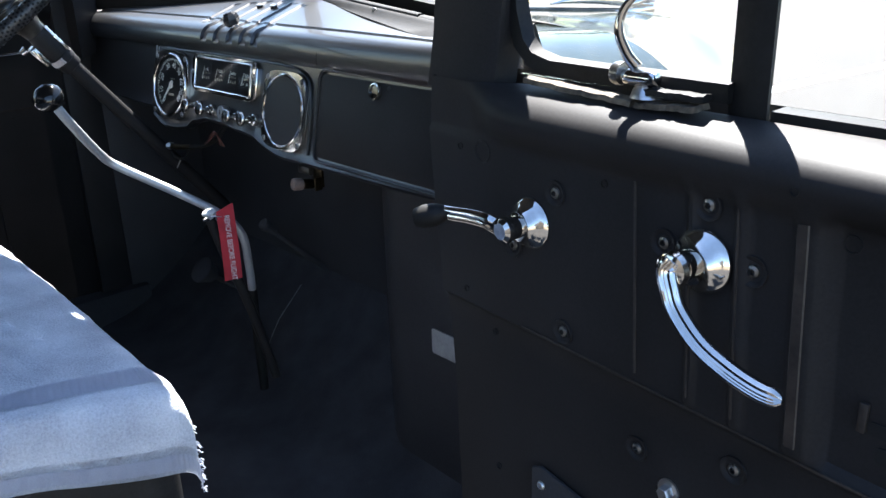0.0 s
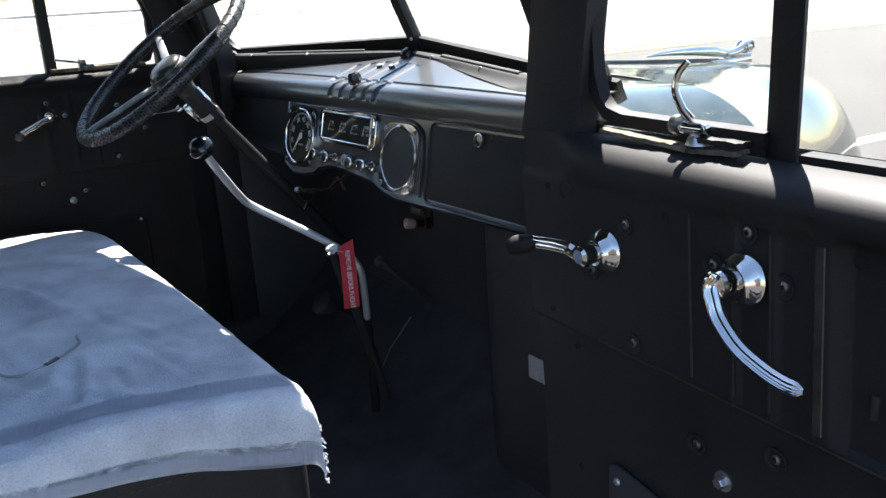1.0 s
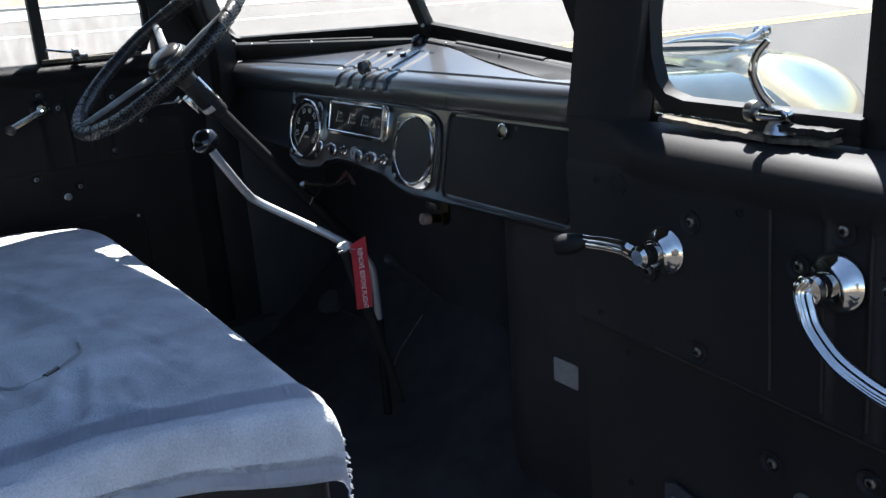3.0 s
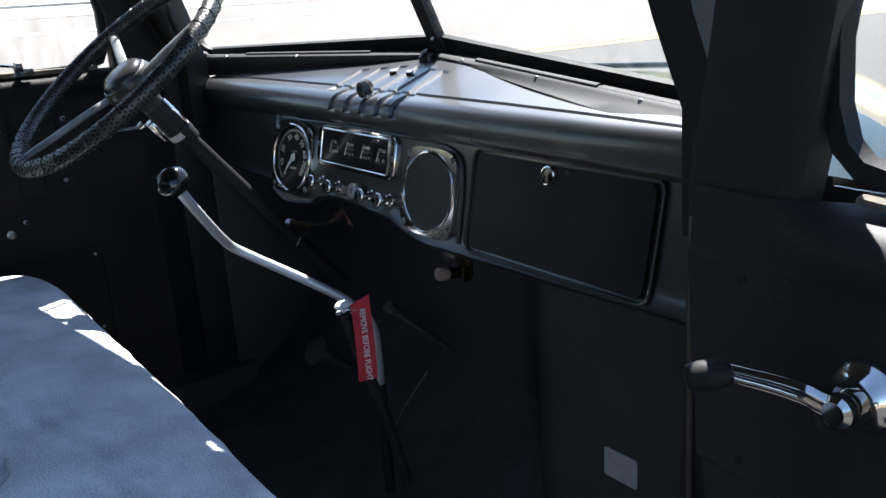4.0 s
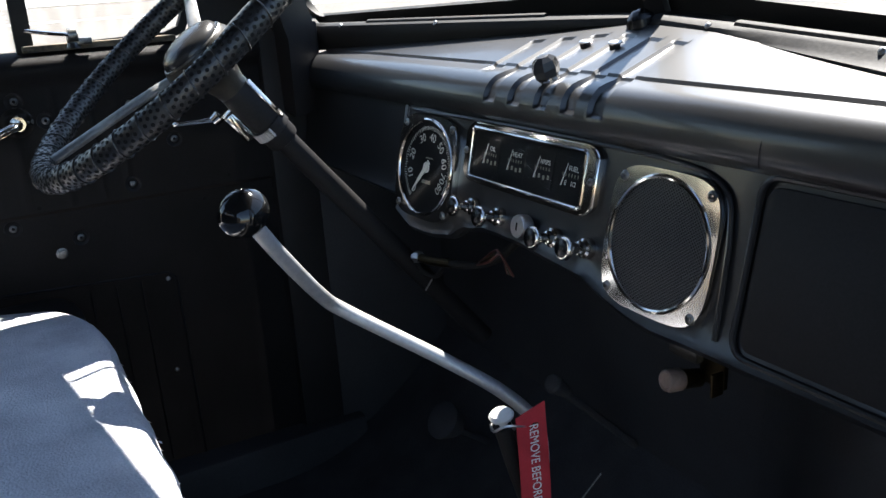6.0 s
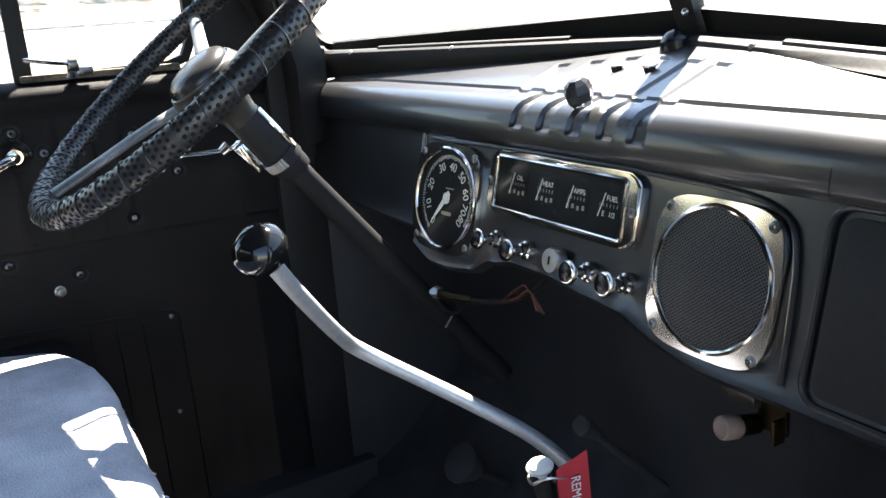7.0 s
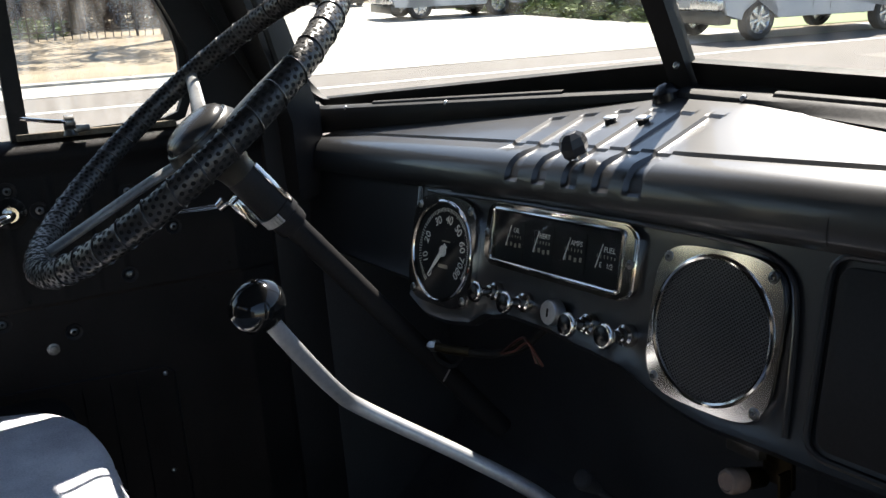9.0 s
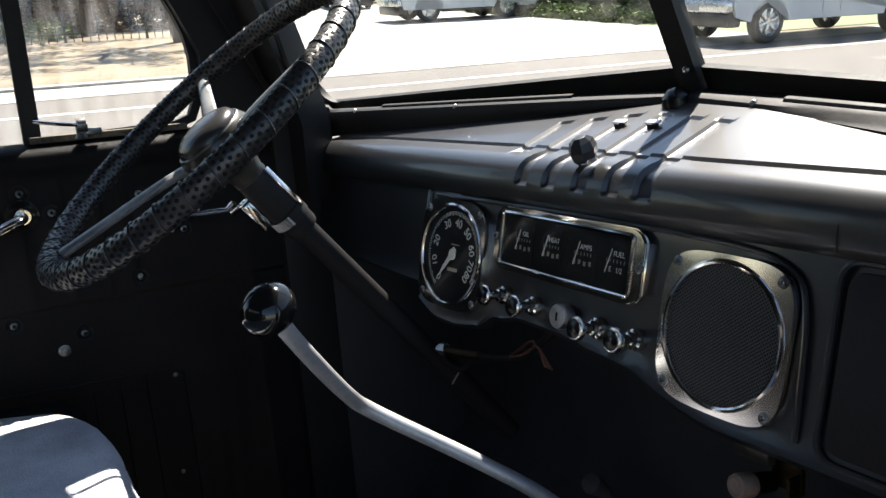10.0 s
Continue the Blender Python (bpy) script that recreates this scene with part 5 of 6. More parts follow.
# ---------------------------------------------------------------- pull tag on the hand brake
tag = thing("pull_tag", "red woven tag with white lettering hanging from the hand brake", "tag", (0.10, 0.63, 0.98))
TO = Vector((0.0965, 0.652, 1.001))
TD = Vector((0.015, -0.0065, -0.119)).normalized()
TU = Vector((0.10, 0.98, -0.05)).normalized()
TU = (TU - TD * TU.dot(TD)).normalized()
TN = TU.cross(-TD).normalized()
bm = B()
sheet(bm, lambda u, v: TO + TU * (0.031 * (u - 0.5)) + TD * (0.121 * v) + TN * (0.003 * math.sin(3.2 * v) + 0.002 * (u - 0.5) * v) + Vector((0, 0, 0.012 * u * (1 - v) ** 4)), 6, 16, TN * -0.0016)
cloth = part("cloth", bm, RED_TAG, tag)
text_on(tag, "REMOVE BEFORE FLIGHT", frame3(TO + TD * 0.064 + TN * 0.0042, TD, TU), 0.0135, TAG_WHITE, "lettering", 0.76)
bm = B()
sweep(bm, [TO + TU * 0.004 + TD * 0.012 + TN * 0.001 + (TU * math.cos(a) + TD * math.sin(a)) * 0.0045 for a in [2 * math.pi * k / 16 for k in range(16)]], circle(0.001, 6), up=TN, closed=True)
part("eyelet", bm, BRASS, tag)
bm = B()
tube(bm, spline([TO + TU * 0.004 + TD * 0.012, BK + Vector((0.018, -0.006, -0.002)), BK + Vector((0.004, -0.012, -0.012)), BK + Vector((-0.012, -0.004, -0.014)), BK + Vector((-0.006, 0.01, -0.014)), BK + Vector((0.012, 0.006, -0.012))], 6), 0.0014, 8)
part("key_ring", bm, STEEL, tag)

# ---------------------------------------------------------------- passenger door fittings
def dished_screw(parent, p, n, r=0.0088, mat=PAINT):
    bm = B()
    lathe(bm, p, n, [(r * 1.25, -0.0005), (r * 1.22, 0.0012), (r, 0.0006), (r * 0.8, -0.0012), (r * 0.78, -0.004)], 22, close=False)
    cup = part("screw_cup", bm, PAINT, parent)
    bm = B()
    screw_head(bm, p - n * 0.0035, n, r * 0.62, 0.0048)
    part("screw", bm, SCREW, cup)


for a, z in ((0.2297, 1.2243), (0.2421, 1.1056), (0.340, 1.2118), (0.4115, 1.2115), (0.3745, 1.2475), (0.3224, 1.0297), (0.4093, 1.0567), (0.179, 1.166)):
    dished_screw(door, dp(a, z, door_skin(a, z) + 0.001), DN)
for a, z, r in ((0.106, 1.2422, 0.0028), (0.111, 1.1031, 0.0028), (0.1464, 1.068, 0.003), (0.1505, 0.9195, 0.003), (0.440, 1.2735, 0.0025), (0.4692, 1.2442, 0.005), (0.2815, 1.243, 0.0028), (0.1373, 1.2425, 0.009)):
    bm = B()
    q = dp(a, z, door_skin(a, z) + 0.0006)
    lathe(bm, q, DN, [(r * 1.2, -0.001), (r * 1.15, 0.0004), (r, 0.0002), (r * 0.95, -0.0008), (0, -0.0008)], 16)
    part("hole", bm, PAINT if r > 0.008 else HOLE_SHADE, door)
bm = B()
q = dp(0.3555, 1.008, door_skin(0.3555, 1.0))
lathe(bm, q, DN, [(0.010, 0), (0.010, 0.0015), (0.006, 0.002)], 18)
lathe(bm, q + DN * 0.001, DN, [(0.0062, 0), (0.0062, 0.006), (0.005, 0.008), (0, 0.008)], 6)
part("bolt", bm, STEEL, door, "bright hexagon bolt")
for a, w, z1 in ((0.3185, 0.0011, 1.252), (0.3660, 0.0008, 1.19), (0.4035, 0.0009, 1.252), (0.4475, 0.0042, 1.252)):
    bm = B()
    sweep(bm, [dp(rib_at(a, z), z, door_skin(rib_at(a, z), z) + 0.0004) for z in [1.102 + (z1 - 1.102) * k / 6 for k in range(7)]], [(-w, -0.0005), (w, -0.0005), (w * 0.8, 0.0005), (-w * 0.8, 0.0005)], up=DN)
    part("rib_edge", bm, WEAR_AND_LIT_EDGE, door, "scuffed brown rib edge")
bm = B()
sweep(bm, [dp(0.19 + 0.79 * k / 20, 1.0915, door_skin(0.3, 1.0915) + 0.0005) for k in range(21)], [(-0.0005, -0.0011), (0.0005, -0.0009), (0.0005, 0.0009), (-0.0005, 0.0011)])
part("crease_edge", bm, WEAR_AND_LIT_EDGE, door, "scuffed brown crease")
# lip left of the slot, its tan-lit edge painted in brown
bm = B()
box(bm, (-0.0028, -0.010, -0.001), (0.0028, 0.010, 0.003), 0.0008, dm(0.4915, 1.140, door_skin(0.4915, 1.14) + 0.001))
part("latch_lip", bm, WEAR_AND_LIT_EDGE, door, "brown latch lip with tan light put into its colour")
bm = B()
sweep(bm, [dp(0.128, 1.325, -0.0275), dp(0.1275, 1.42, -0.0285), dp(0.140, 1.55, -0.029), dp(0.157, 1.73, -0.033)], [(-0.0035, -0.004), (0.0035, -0.004), (0.0035, 0.002), (-0.0035, 0.002)], up=DN)
part("glass_channel", bm, WEAR_AND_LIT_EDGE, door, "scuffed brown glass channel")
# access cover low on the door
bm = B()
poly = [(0.0, 0.0), (0.012, 0.006), (0.35, -0.035), (0.35, -0.25), (0.0, -0.25)]
prism(bm, poly, dm(0.204, 0.950, 0.0), 0.004, 0.0015)
cover = part("access_cover", bm, PAINT_DULL, door)
for a, z in ((0.218, 0.9372), (0.30, 0.914), (0.50, 0.888)):
    bm = B()
    screw_head(bm, dp(a, z, 0.0), DN, 0.0045, 0.003)
    part("screw", bm, STEEL, cover)
# lock slots toward the door's free edge: plates coloured like their shaded depth
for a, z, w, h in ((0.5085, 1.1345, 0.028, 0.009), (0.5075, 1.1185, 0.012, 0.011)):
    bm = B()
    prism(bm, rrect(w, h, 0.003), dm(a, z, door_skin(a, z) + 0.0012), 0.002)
    part("slot", bm, HOLE_SHADE, door)
# window crank
def escutcheon(parent, a, z, r, d0, name, label):
    bm = B()
    lathe(bm, dp(a, z, d0), DN, [(r, 0), (r * 1.02, 0.002), (r * 0.98, 0.004), (r * 0.86, 0.0065), (r * 0.70, 0.010), (r * 0.58, 0.0145), (r * 0.56, 0.016), (r * 0.46, 0.0165)], 36)
    return part(name, bm, CHROME, parent, label)


def ribbed(wd, th):
    """Flat oval section with ribs pressed along its face."""
    out = []
    for i in range(28):
        t = 2 * math.pi * i / 28
        r = 1 + (0.10 if i % 4 < 2 else -0.10) * (1 if math.sin(t) > 0.05 else 0)
        out.append((wd * math.cos(t), th * math.sin(t) * r))
    return out


crank = escutcheon(door, 0.2010, 1.1918, 0.0225, 0.0, "window_crank", "chrome ribbed window crank")
bm = B()
cyl(bm, dp(0.2010, 1.1918, 0.014), dp(0.2030, 1.1928, 0.030), 0.0098, 0.0095, 20)
lathe(bm, dp(0.2030, 1.1928, 0.026), DN, [(0.0098, 0), (0.0112, 0.004), (0.0105, 0.008), (0.007, 0.011), (0, 0.0115)], 20)
pts = spline([dp(0.2030, 1.1928, 0.031), dp(0.1930, 1.1948, 0.033), dp(0.1830, 1.1978, 0.036), dp(0.1640, 1.1968, 0.037), dp(0.1400, 1.1938, 0.038), dp(0.1290, 1.1928, 0.038)], 6)
sweep(bm, pts, lambda t: ribbed(0.0078 - 0.0018 * t, 0.0042), up=DN)
part("arm", bm, CHROME, crank)
bm = B()
kd = (DN * 0.55 - DA * 0.80 - Vector((0, 0, 0.25))).normalized()
lathe(bm, dp(0.1320, 1.1928, 0.038), kd, [(0.005, -0.002), (0.008, 0.003), (0.0105, 0.011), (0.0105, 0.021), (0.0088, 0.029), (0, 0.032)], 24)
part("crank_knob", bm, RUBBER, crank, "worn black crank knob")

handle = escutcheon(door, 0.3742, 1.2082, 0.0228, 0.001, "inside_handle", "curved chrome inside handle")
bm = B()
cyl(bm, dp(0.3735, 1.2090, 0.016), dp(0.3735, 1.2100, 0.030), 0.0105, 0.0115, 24)
lathe(bm, dp(0.3735, 1.2100, 0.028), DN, [(0.0115, 0), (0.0128, 0.004), (0.0115, 0.008), (0.006, 0.0105), (0, 0.011)], 24)
pts = spline([dp(0.3745, 1.2160, 0.034), dp(0.3725, 1.2098, 0.037), dp(0.3760, 1.2000, 0.038), dp(0.3835, 1.1850, 0.038), dp(0.4025, 1.1680, 0.038), dp(0.4255, 1.1585, 0.038), dp(0.4465, 1.1540, 0.038), dp(0.4625, 1.1535, 0.037)], 7)


def handle_sec(t):
    w = 0.0080 - 0.0012 * t
    e = 1.0 if t < 0.93 else math.sqrt(max(0.02, 1 - ((t - 0.93) / 0.075) ** 2))
    out = []
    for i in range(40):
        q = 2 * math.pi * i / 40
        r = 1 + (0.13 * math.cos(6 * math.pi * math.cos(q)) if math.sin(q) > 0 else 0)
        out.append((w * e * math.cos(q), 0.0056 * e * math.sin(q) * r))
    return out


sweep(bm, pts, handle_sec, up=DN)
part("lever", bm, CHROME, handle)

# vent window catch and the broken weatherstrip under it
bm = B()
lathe(bm, dp(0.276, 1.3200, -0.022), DA, [(0.0045, 0), (0.0062, 0.003), (0.0066, 0.010), (0.0060, 0.018), (0.0064, 0.026), (0.0050, 0.031), (0, 0.033)], 16)
catch = part("vent_catch", bm, CHROME, door, "curved chrome vent window catch")
bm = B()
lathe(bm, dp(0.272, 1.3215, -0.022), -DA, [(0.0085, -0.004), (0.0090, 0.0), (0.0080, 0.004), (0, 0.005)], 16)
part("pin", bm, SCREW, catch)
bm = B()
pts = spline([dp(0.290, 1.327, -0.020), dp(0.282, 1.336, -0.018), dp(0.275, 1.352, -0.016), dp(0.276, 1.366, -0.018), dp(0.283, 1.377, -0.022)], 6)
sweep(bm, pts, lambda t: circle(1, 10, 0.0050 - 0.0022 * t, 0.0036 - 0.0013 * t), up=DN)
part("catch_lever", bm, CHROME, catch)
bm = B()
lathe(bm, dp(0.296, 1.306, -0.026), Vector((0, 0, 1)), [(0.013, 0), (0.011, 0.006), (0.006, 0.010), (0.0055, 0.018)], 16)
part("catch_base", bm, STEEL, catch)
for a0, a1, z0, z1, w, mt in ((0.174, 0.288, 1.3075, 1.3025, 0.008, OLD_RUBBER), (0.294, 0.347, 1.3020, 1.3055, 0.008, OLD_RUBBER), (0.300, 0.350, 1.3120, 1.3125, 0.006, RUBBER)):
    bm = B()
    n_ = 14
    pts = [dp(a0 + (a1 - a0) * k / n_, z0 + (z1 - z0) * k / n_ + 0.0012 * noise.noise(Vector((a0 * 50 + k * 0.7, 0, 0))), -0.022 + 0.002 * noise.noise(Vector((k * 0.9, a0 * 9, 4)))) for k in range(n_ + 1)]
    sweep(bm, pts, [(-w, -0.0022), (w, -0.0028), (w * 0.9, 0.0012), (0.2 * w, 0.0024), (-w * 0.9, 0.0016)])
    part("weatherstrip", bm, mt, door, "cracked tan weatherstrip" if mt is OLD_RUBBER else "")

# ---------------------------------------------------------------- driver's door fittings
EN = Vector((1, 0, 0))
for a, z in ((0.3087, 1.271), (0.3463, 1.229), (0.470, 1.240), (0.5293, 1.176), (0.454, 1.113), (0.2704, 1.0708), (0.3627, 1.0388)):
    z = min(z, 1.262)
    dished_screw(ddoor, ep(a, z, skin2(a, z) + 0.001), EN, 0.0105)
bm = B()
lathe(bm, ep(0.3307, 1.0185, skin2(0.3307, 1.02)), EN, [(0.009, 0), (0.009, 0.0015), (0.0062, 0.002), (0.0062, 0.007), (0, 0.008)], 12)
part("bolt", bm, SCREW, ddoor, "bright bolt head")
for a, z, r in ((0.4837, 0.941, 0.004), (0.4725, 0.7736, 0.004)):
    bm = B()
    screw_head(bm, ep(a, z, skin2(a, z)), EN, r, 0.003)
    part("screw", bm, STEEL, ddoor)
for a, z in ((0.5642, 1.069), (0.6078, 1.1035), (0.312, 1.098)):
    bm = B()
    lathe(bm, ep(a, z, skin2(a, z) + 0.0004), EN, [(0.003, -0.001), (0.003, 0.0004), (0, -0.0004)], 12)
    part("hole", bm, HOLE_SHADE, ddoor)
bm = B()
for p0, p1 in (((0.05, 0.979), (0.485, 0.9525)), ((0.485, 0.9525), (0.4975, 0.94)), ((0.4975, 0.94), (0.4975, 0.56))):
    tube(bm, [ep(p0[0], p0[1], -0.005), ep(p1[0], p1[1], -0.005)], 0.0022, 8)
part("cover_edge", bm, PAINT, ddoor)
for a in (0.36, 0.40, 0.44):
    bm = B()
    tube(bm, [ep(a, 0.945, -0.007), ep(a, 0.60, -0.007)], 0.0014, 8)
    part("cover_rib", bm, PAINT, ddoor)
bm = B()
lathe(bm, ep(0.307, 1.231, 0.0), EN, [(0.0225, 0), (0.023, 0.003), (0.018, 0.009), (0.0125, 0.016), (0.011, 0.022)], 30)
dcrank = part("window_crank", bm, CHROME, ddoor, "chrome window crank")
bm = B()
pts = spline([ep(0.307, 1.231, 0.020), ep(0.304, 1.231, 0.048), ep(0.287, 1.226, 0.056), ep(0.227, 1.200, 0.060)], 6)
sweep(bm, pts, lambda t: ribbed(0.0075, 0.005), up=(0.9, 0, 0.4))
part("arm", bm, CHROME, dcrank)
bm = B()
lathe(bm, ep(0.228, 1.201, 0.058), EN, [(0.006, 0), (0.0105, 0.012), (0.0105, 0.026), (0, 0.034)], 20)
part("crank_knob", bm, BAKELITE, dcrank)
bm = B()
cyl(bm, ep(0.397, 1.347, 0.006), ep(0.413, 1.347, 0.006), 0.0075, seg=14)
lathe(bm, ep(0.405, 1.332, 0.004), (0, 0, 1), [(0.011, 0), (0.008, 0.006), (0.006, 0.014)], 14)
cyl(bm, ep(0.399, 1.351, 0.010), ep(0.411, 1.351, 0.010), 0.0105, seg=16)
box(bm, ep(0.406, 1.336, -0.004), ep(0.432, 1.346, 0.010), 0.002)
dcatch = part("vent_catch", bm, SCREW, ddoor, "chrome vent window catch, lying flat")
bm = B()
sweep(bm, spline([ep(0.403, 1.352, 0.014), ep(0.385, 1.354, 0.018), ep(0.362, 1.358, 0.020), ep(0.342, 1.362, 0.018)], 6), lambda t: circle(1, 10, 0.0052, 0.0030), up=(0, 0, 1))
part("catch_lever", bm, CHROME, dcatch)
bm = B()
box(bm, ep(0.335, 1.3290, -0.040), ep(0.560, 1.3390, -0.012), 0.002)
part("weatherstrip", bm, OLD_RUBBER, ddoor, "cracked tan weatherstrip")

# ---------------------------------------------------------------- cable end lying on the towel
def on_towel(x, y):
    return Vector((x, y, towel_pt((x + 0.70) / TOWEL_L, (y + 0.25) / 0.57 * 0.80).z + 0.003))


cord = thing("cord", "short grey cord with a black sleeve lying on the towel", "cord", tuple(on_towel(0.27, 0.10)))
bm = B()
tube(bm, spline([on_towel(0.235, 0.020), on_towel(0.27, 0.030), on_towel(0.296, 0.050), on_towel(0.286, 0.083), on_towel(0.270, 0.101), on_towel(0.247, 0.126), on_towel(0.232, 0.138), on_towel(0.215, 0.140), on_towel(0.197, 0.142)], 6), 0.0022, 8)
part("cable", bm, CORD, cord)
bm = B()
tube(bm, [on_towel(0.286, 0.083), on_towel(0.278, 0.092), on_towel(0.270, 0.101)], 0.0042, 10)
part("sleeve", bm, BAKELITE, cord)
# ---------------------------------------------------------------- the truck's own bonnet, seen through the glass
HX = -0.016         # the bonnet's middle
HOOD = [(0.84, 1.305, 0.72), (1.03, 1.302, 0.71), (1.25, 1.289, 0.66), (1.6, 1.259, 0.54), (1.9, 1.238, 0.42), (2.02, 1.212, 0.37), (2.12, 1.152, 0.325), (2.19, 1.06, 0.285), (2.225, 0.93, 0.26), (2.23, 0.75, 0.25)]


def hood_at(y):
    for (a, z0, w0), (b, z1, w1) in zip(HOOD, HOOD[1:]):
        if y <= b:
            k = (y - a) / (b - a)
            return z0 + (z1 - z0) * k, w0 + (w1 - w0) * k
    return HOOD[-1][1:]


hood = thing("truck_bonnet", "pale grey-green truck bonnet with a chrome ornament on its nose", "bonnet", (HX, 1.5, 0.8))
bm = B()
hy = [1.03, 1.06, 1.1, 1.17, 1.25, 1.32, 1.4, 1.5, 1.6, 1.75, 1.9, 1.96, 2.02, 2.07, 2.12, 2.155, 2.19, 2.21, 2.225, 2.23]
rows = []
for y in hy:
    zt, w_ = hood_at(y)
    row = []
    for k in range(49):
        t = math.pi * k / 48
        c_, s_ = math.cos(t), math.sin(t)
        e_ = 0.26 + 0.36 * min(1, max(0, (y - 1.03) / 0.57)) ** 0.7
        px_ = w_ * math.copysign(abs(c_) ** e_, c_)
        pz_ = 0.72 + (zt - 0.72) * abs(s_) ** e_
        row.append(bm.verts.new((HX + px_, y, pz_)))
    rows.append(row)
for a, b in zip(rows, rows[1:]):
    for j in range(48):
        bm.faces.new((a[j], a[j + 1], b[j + 1], b[j]))
bm.faces.new(list(reversed(rows[-1])))
part("shell", bm, CAR_GREEN, hood, smooth=60)
bm = B()
tube(bm, [(HX, y, hood_at(y)[0] + 0.001) for y in (0.98, 1.25, 1.5, 1.75, 1.9)], 0.006, 10)
part("centre_moulding", bm, CAR_GREEN, hood)
orn = thing("bonnet_ornament", "long chrome bonnet ornament with a ram-like head", "ornament", (HX, 1.8, 1.22))
bm = B()
keys = [(1.620, 1.2725, 0.0018), (1.66, 1.2755, 0.0050), (1.735, 1.2745, 0.0085), (1.81, 1.2705, 0.0110), (1.886, 1.2645, 0.0140), (1.93, 1.2560, 0.0110), (1.99, 1.2490, 0.0095), (2.035, 1.2440, 0.0060)]
sweep(bm, [(HX, y, z) for y, z, h in keys], lambda t: circle(1, 12, 0.0045 + 0.006 * t, keys[round(t * 7)][2]), up=(0, 0, 1))
part("blade", bm, CHROME, orn)
bm = B()
sweep(bm, spline([(HX, 1.93, 1.252), (HX, 1.975, 1.256), (HX, 2.010, 1.266), (HX, 2.030, 1.272)], 4), lambda t: circle(1, 12, 0.012, 0.010 + 0.004 * t))
lathe(bm, (HX, 2.012, 1.271), (0, 1, -0.15), [(0.010, -0.004), (0.0165, 0.006), (0.0180, 0.016), (0.0140, 0.030), (0.0070, 0.040), (0, 0.043)], 20)
part("head", bm, CHROME, orn)
for s_ in (-1, 1):
    bm = B()
    ring = [Vector((HX + s_ * 0.017, 2.022 + 0.014 * math.cos(a), 1.268 + 0.014 * math.sin(a))) for a in [1.75 * math.pi * k / 14 - 0.4 for k in range(15)]]
    sweep(bm, ring, lambda t: circle(0.0055 - 0.0035 * t, 8), up=(1, 0, 0))
    part("horn", bm, CHROME, orn)
bm = B()
box(bm, (HX - 0.010, 1.86, 1.222), (HX + 0.010, 2.045, 1.242), 0.006, None, 3)
part("base", bm, CHROME, orn)

# frame, running boards and wheels that carry the cab
chassis = thing("truck_chassis", "plain black truck frame on four dark tyres", "chassis", (0, 0.3, 0.3))
bm = B()
for s_ in (-1, 1):
    box(bm, (s_ * 0.42 - 0.05, -2.3, 0.36), (s_ * 0.42 + 0.05, 2.1, 0.46), 0.008)
for y in (-2.2, -0.9, 0.5, 1.6):
    box(bm, (-0.70, y - 0.05, 0.33), (0.70, y + 0.05, 0.40), 0.01)
part("frame_rails", bm, PAINT_DULL, chassis)
for s_ in (-1, 1):
    for y in (-2.2, 1.6):
        bm = B()
        zc = 0.215 + s_ * -0.09 + (0.028 if y > 0 else -0.034)
        lathe(bm, (s_ * 0.78, y, zc), (s_, 0, 0), [(0.20, -0.09), (0.33, -0.085), (0.355, -0.05), (0.355, 0.05), (0.33, 0.085), (0.20, 0.09), (0.19, 0.04), (0, 0.05)], 32)
        part("tyre", bm, TYRE, chassis)

# ---------------------------------------------------------------- street
RD = Vector((0.0946, 0.9955, 0))      # along the road
RP = Vector((0.9955, -0.0946, 0))     # across it, towards the truck


def rd(s, l, z=0.0):
    """A place by its offset across the road and its distance along it."""
    return RP * s + RD * l + Vector((0, 0, z))


def strip(name, s0, s1, l0, l1, z, mat, label, cat, depth=0.0, n=1):
    bm = B()
    if depth:
        m = Matrix((RP, RD, Vector((0, 0, 1)))).transposed().to_4x4()
        box(bm, (s0, l0, z - depth), (s1, l1, z), 0.02, m)
    else:
        bm.faces.new([bm.verts.new(rd(s, l, z)) for s, l in ((s0, l0), (s1, l0), (s1, l1), (s0, l1))])
    return solo(name, bm, mat, label, cat, cab=False, kind="structure")


bm = B()
R0 = 1500
bm.faces.new([bm.verts.new((x, y, 0)) for x, y in ((-R0, -R0), (R0, -R0), (R0, R0), (-R0, R0))])
solo("ground", bm, SAND, "dry pale sandy ground", "ground", cab=False, kind="structure")
strip("road", -12.45, 0.9, -120, 160, 0.008, ASPHALT, "grey-brown worn asphalt road", "road")
strip("road_lane_near", -6.60, 0.9, -120, 160, 0.0105, ASPHALT_NEAR, "darker grey asphalt of the near lane", "road")
# ground out of view, darkened to hold down bounce onto the open door
strip("road_unseen_side", 0.9, 9.0, -120, 160, 0.008, ASPHALT_UNSEEN, "unseen asphalt beside the road, darkened to cut bounce light", "road")
# added wall out of view; blocks sky and bounce light from behind
strip("wall_light_block", -1.6, 9.0, -5.6, -5.3, 3.6, BARK_WALL, "plain dark wall added unseen behind the truck to cut light", "wall", 3.6)
strip("road_patch", -9.2, -6.75, 12.4, 60, 0.012, ASPHALT_OLD, "pale older patch of asphalt", "road")
strip("pavement_gutter", -13.75, -12.45, -120, 160, 0.016, CONCRETE, "pale concrete gutter and path", "pavement")
strip("pavement_kerb", -13.98, -13.75, -120, 3.6, 0.06, CONCRETE, "pale concrete kerb", "kerb", 0.06)
strip("pavement_driveway", -46, -13.75, 4.2, 14.8, 0.014, CONCRETE, "wide pale concrete driveway", "driveway")
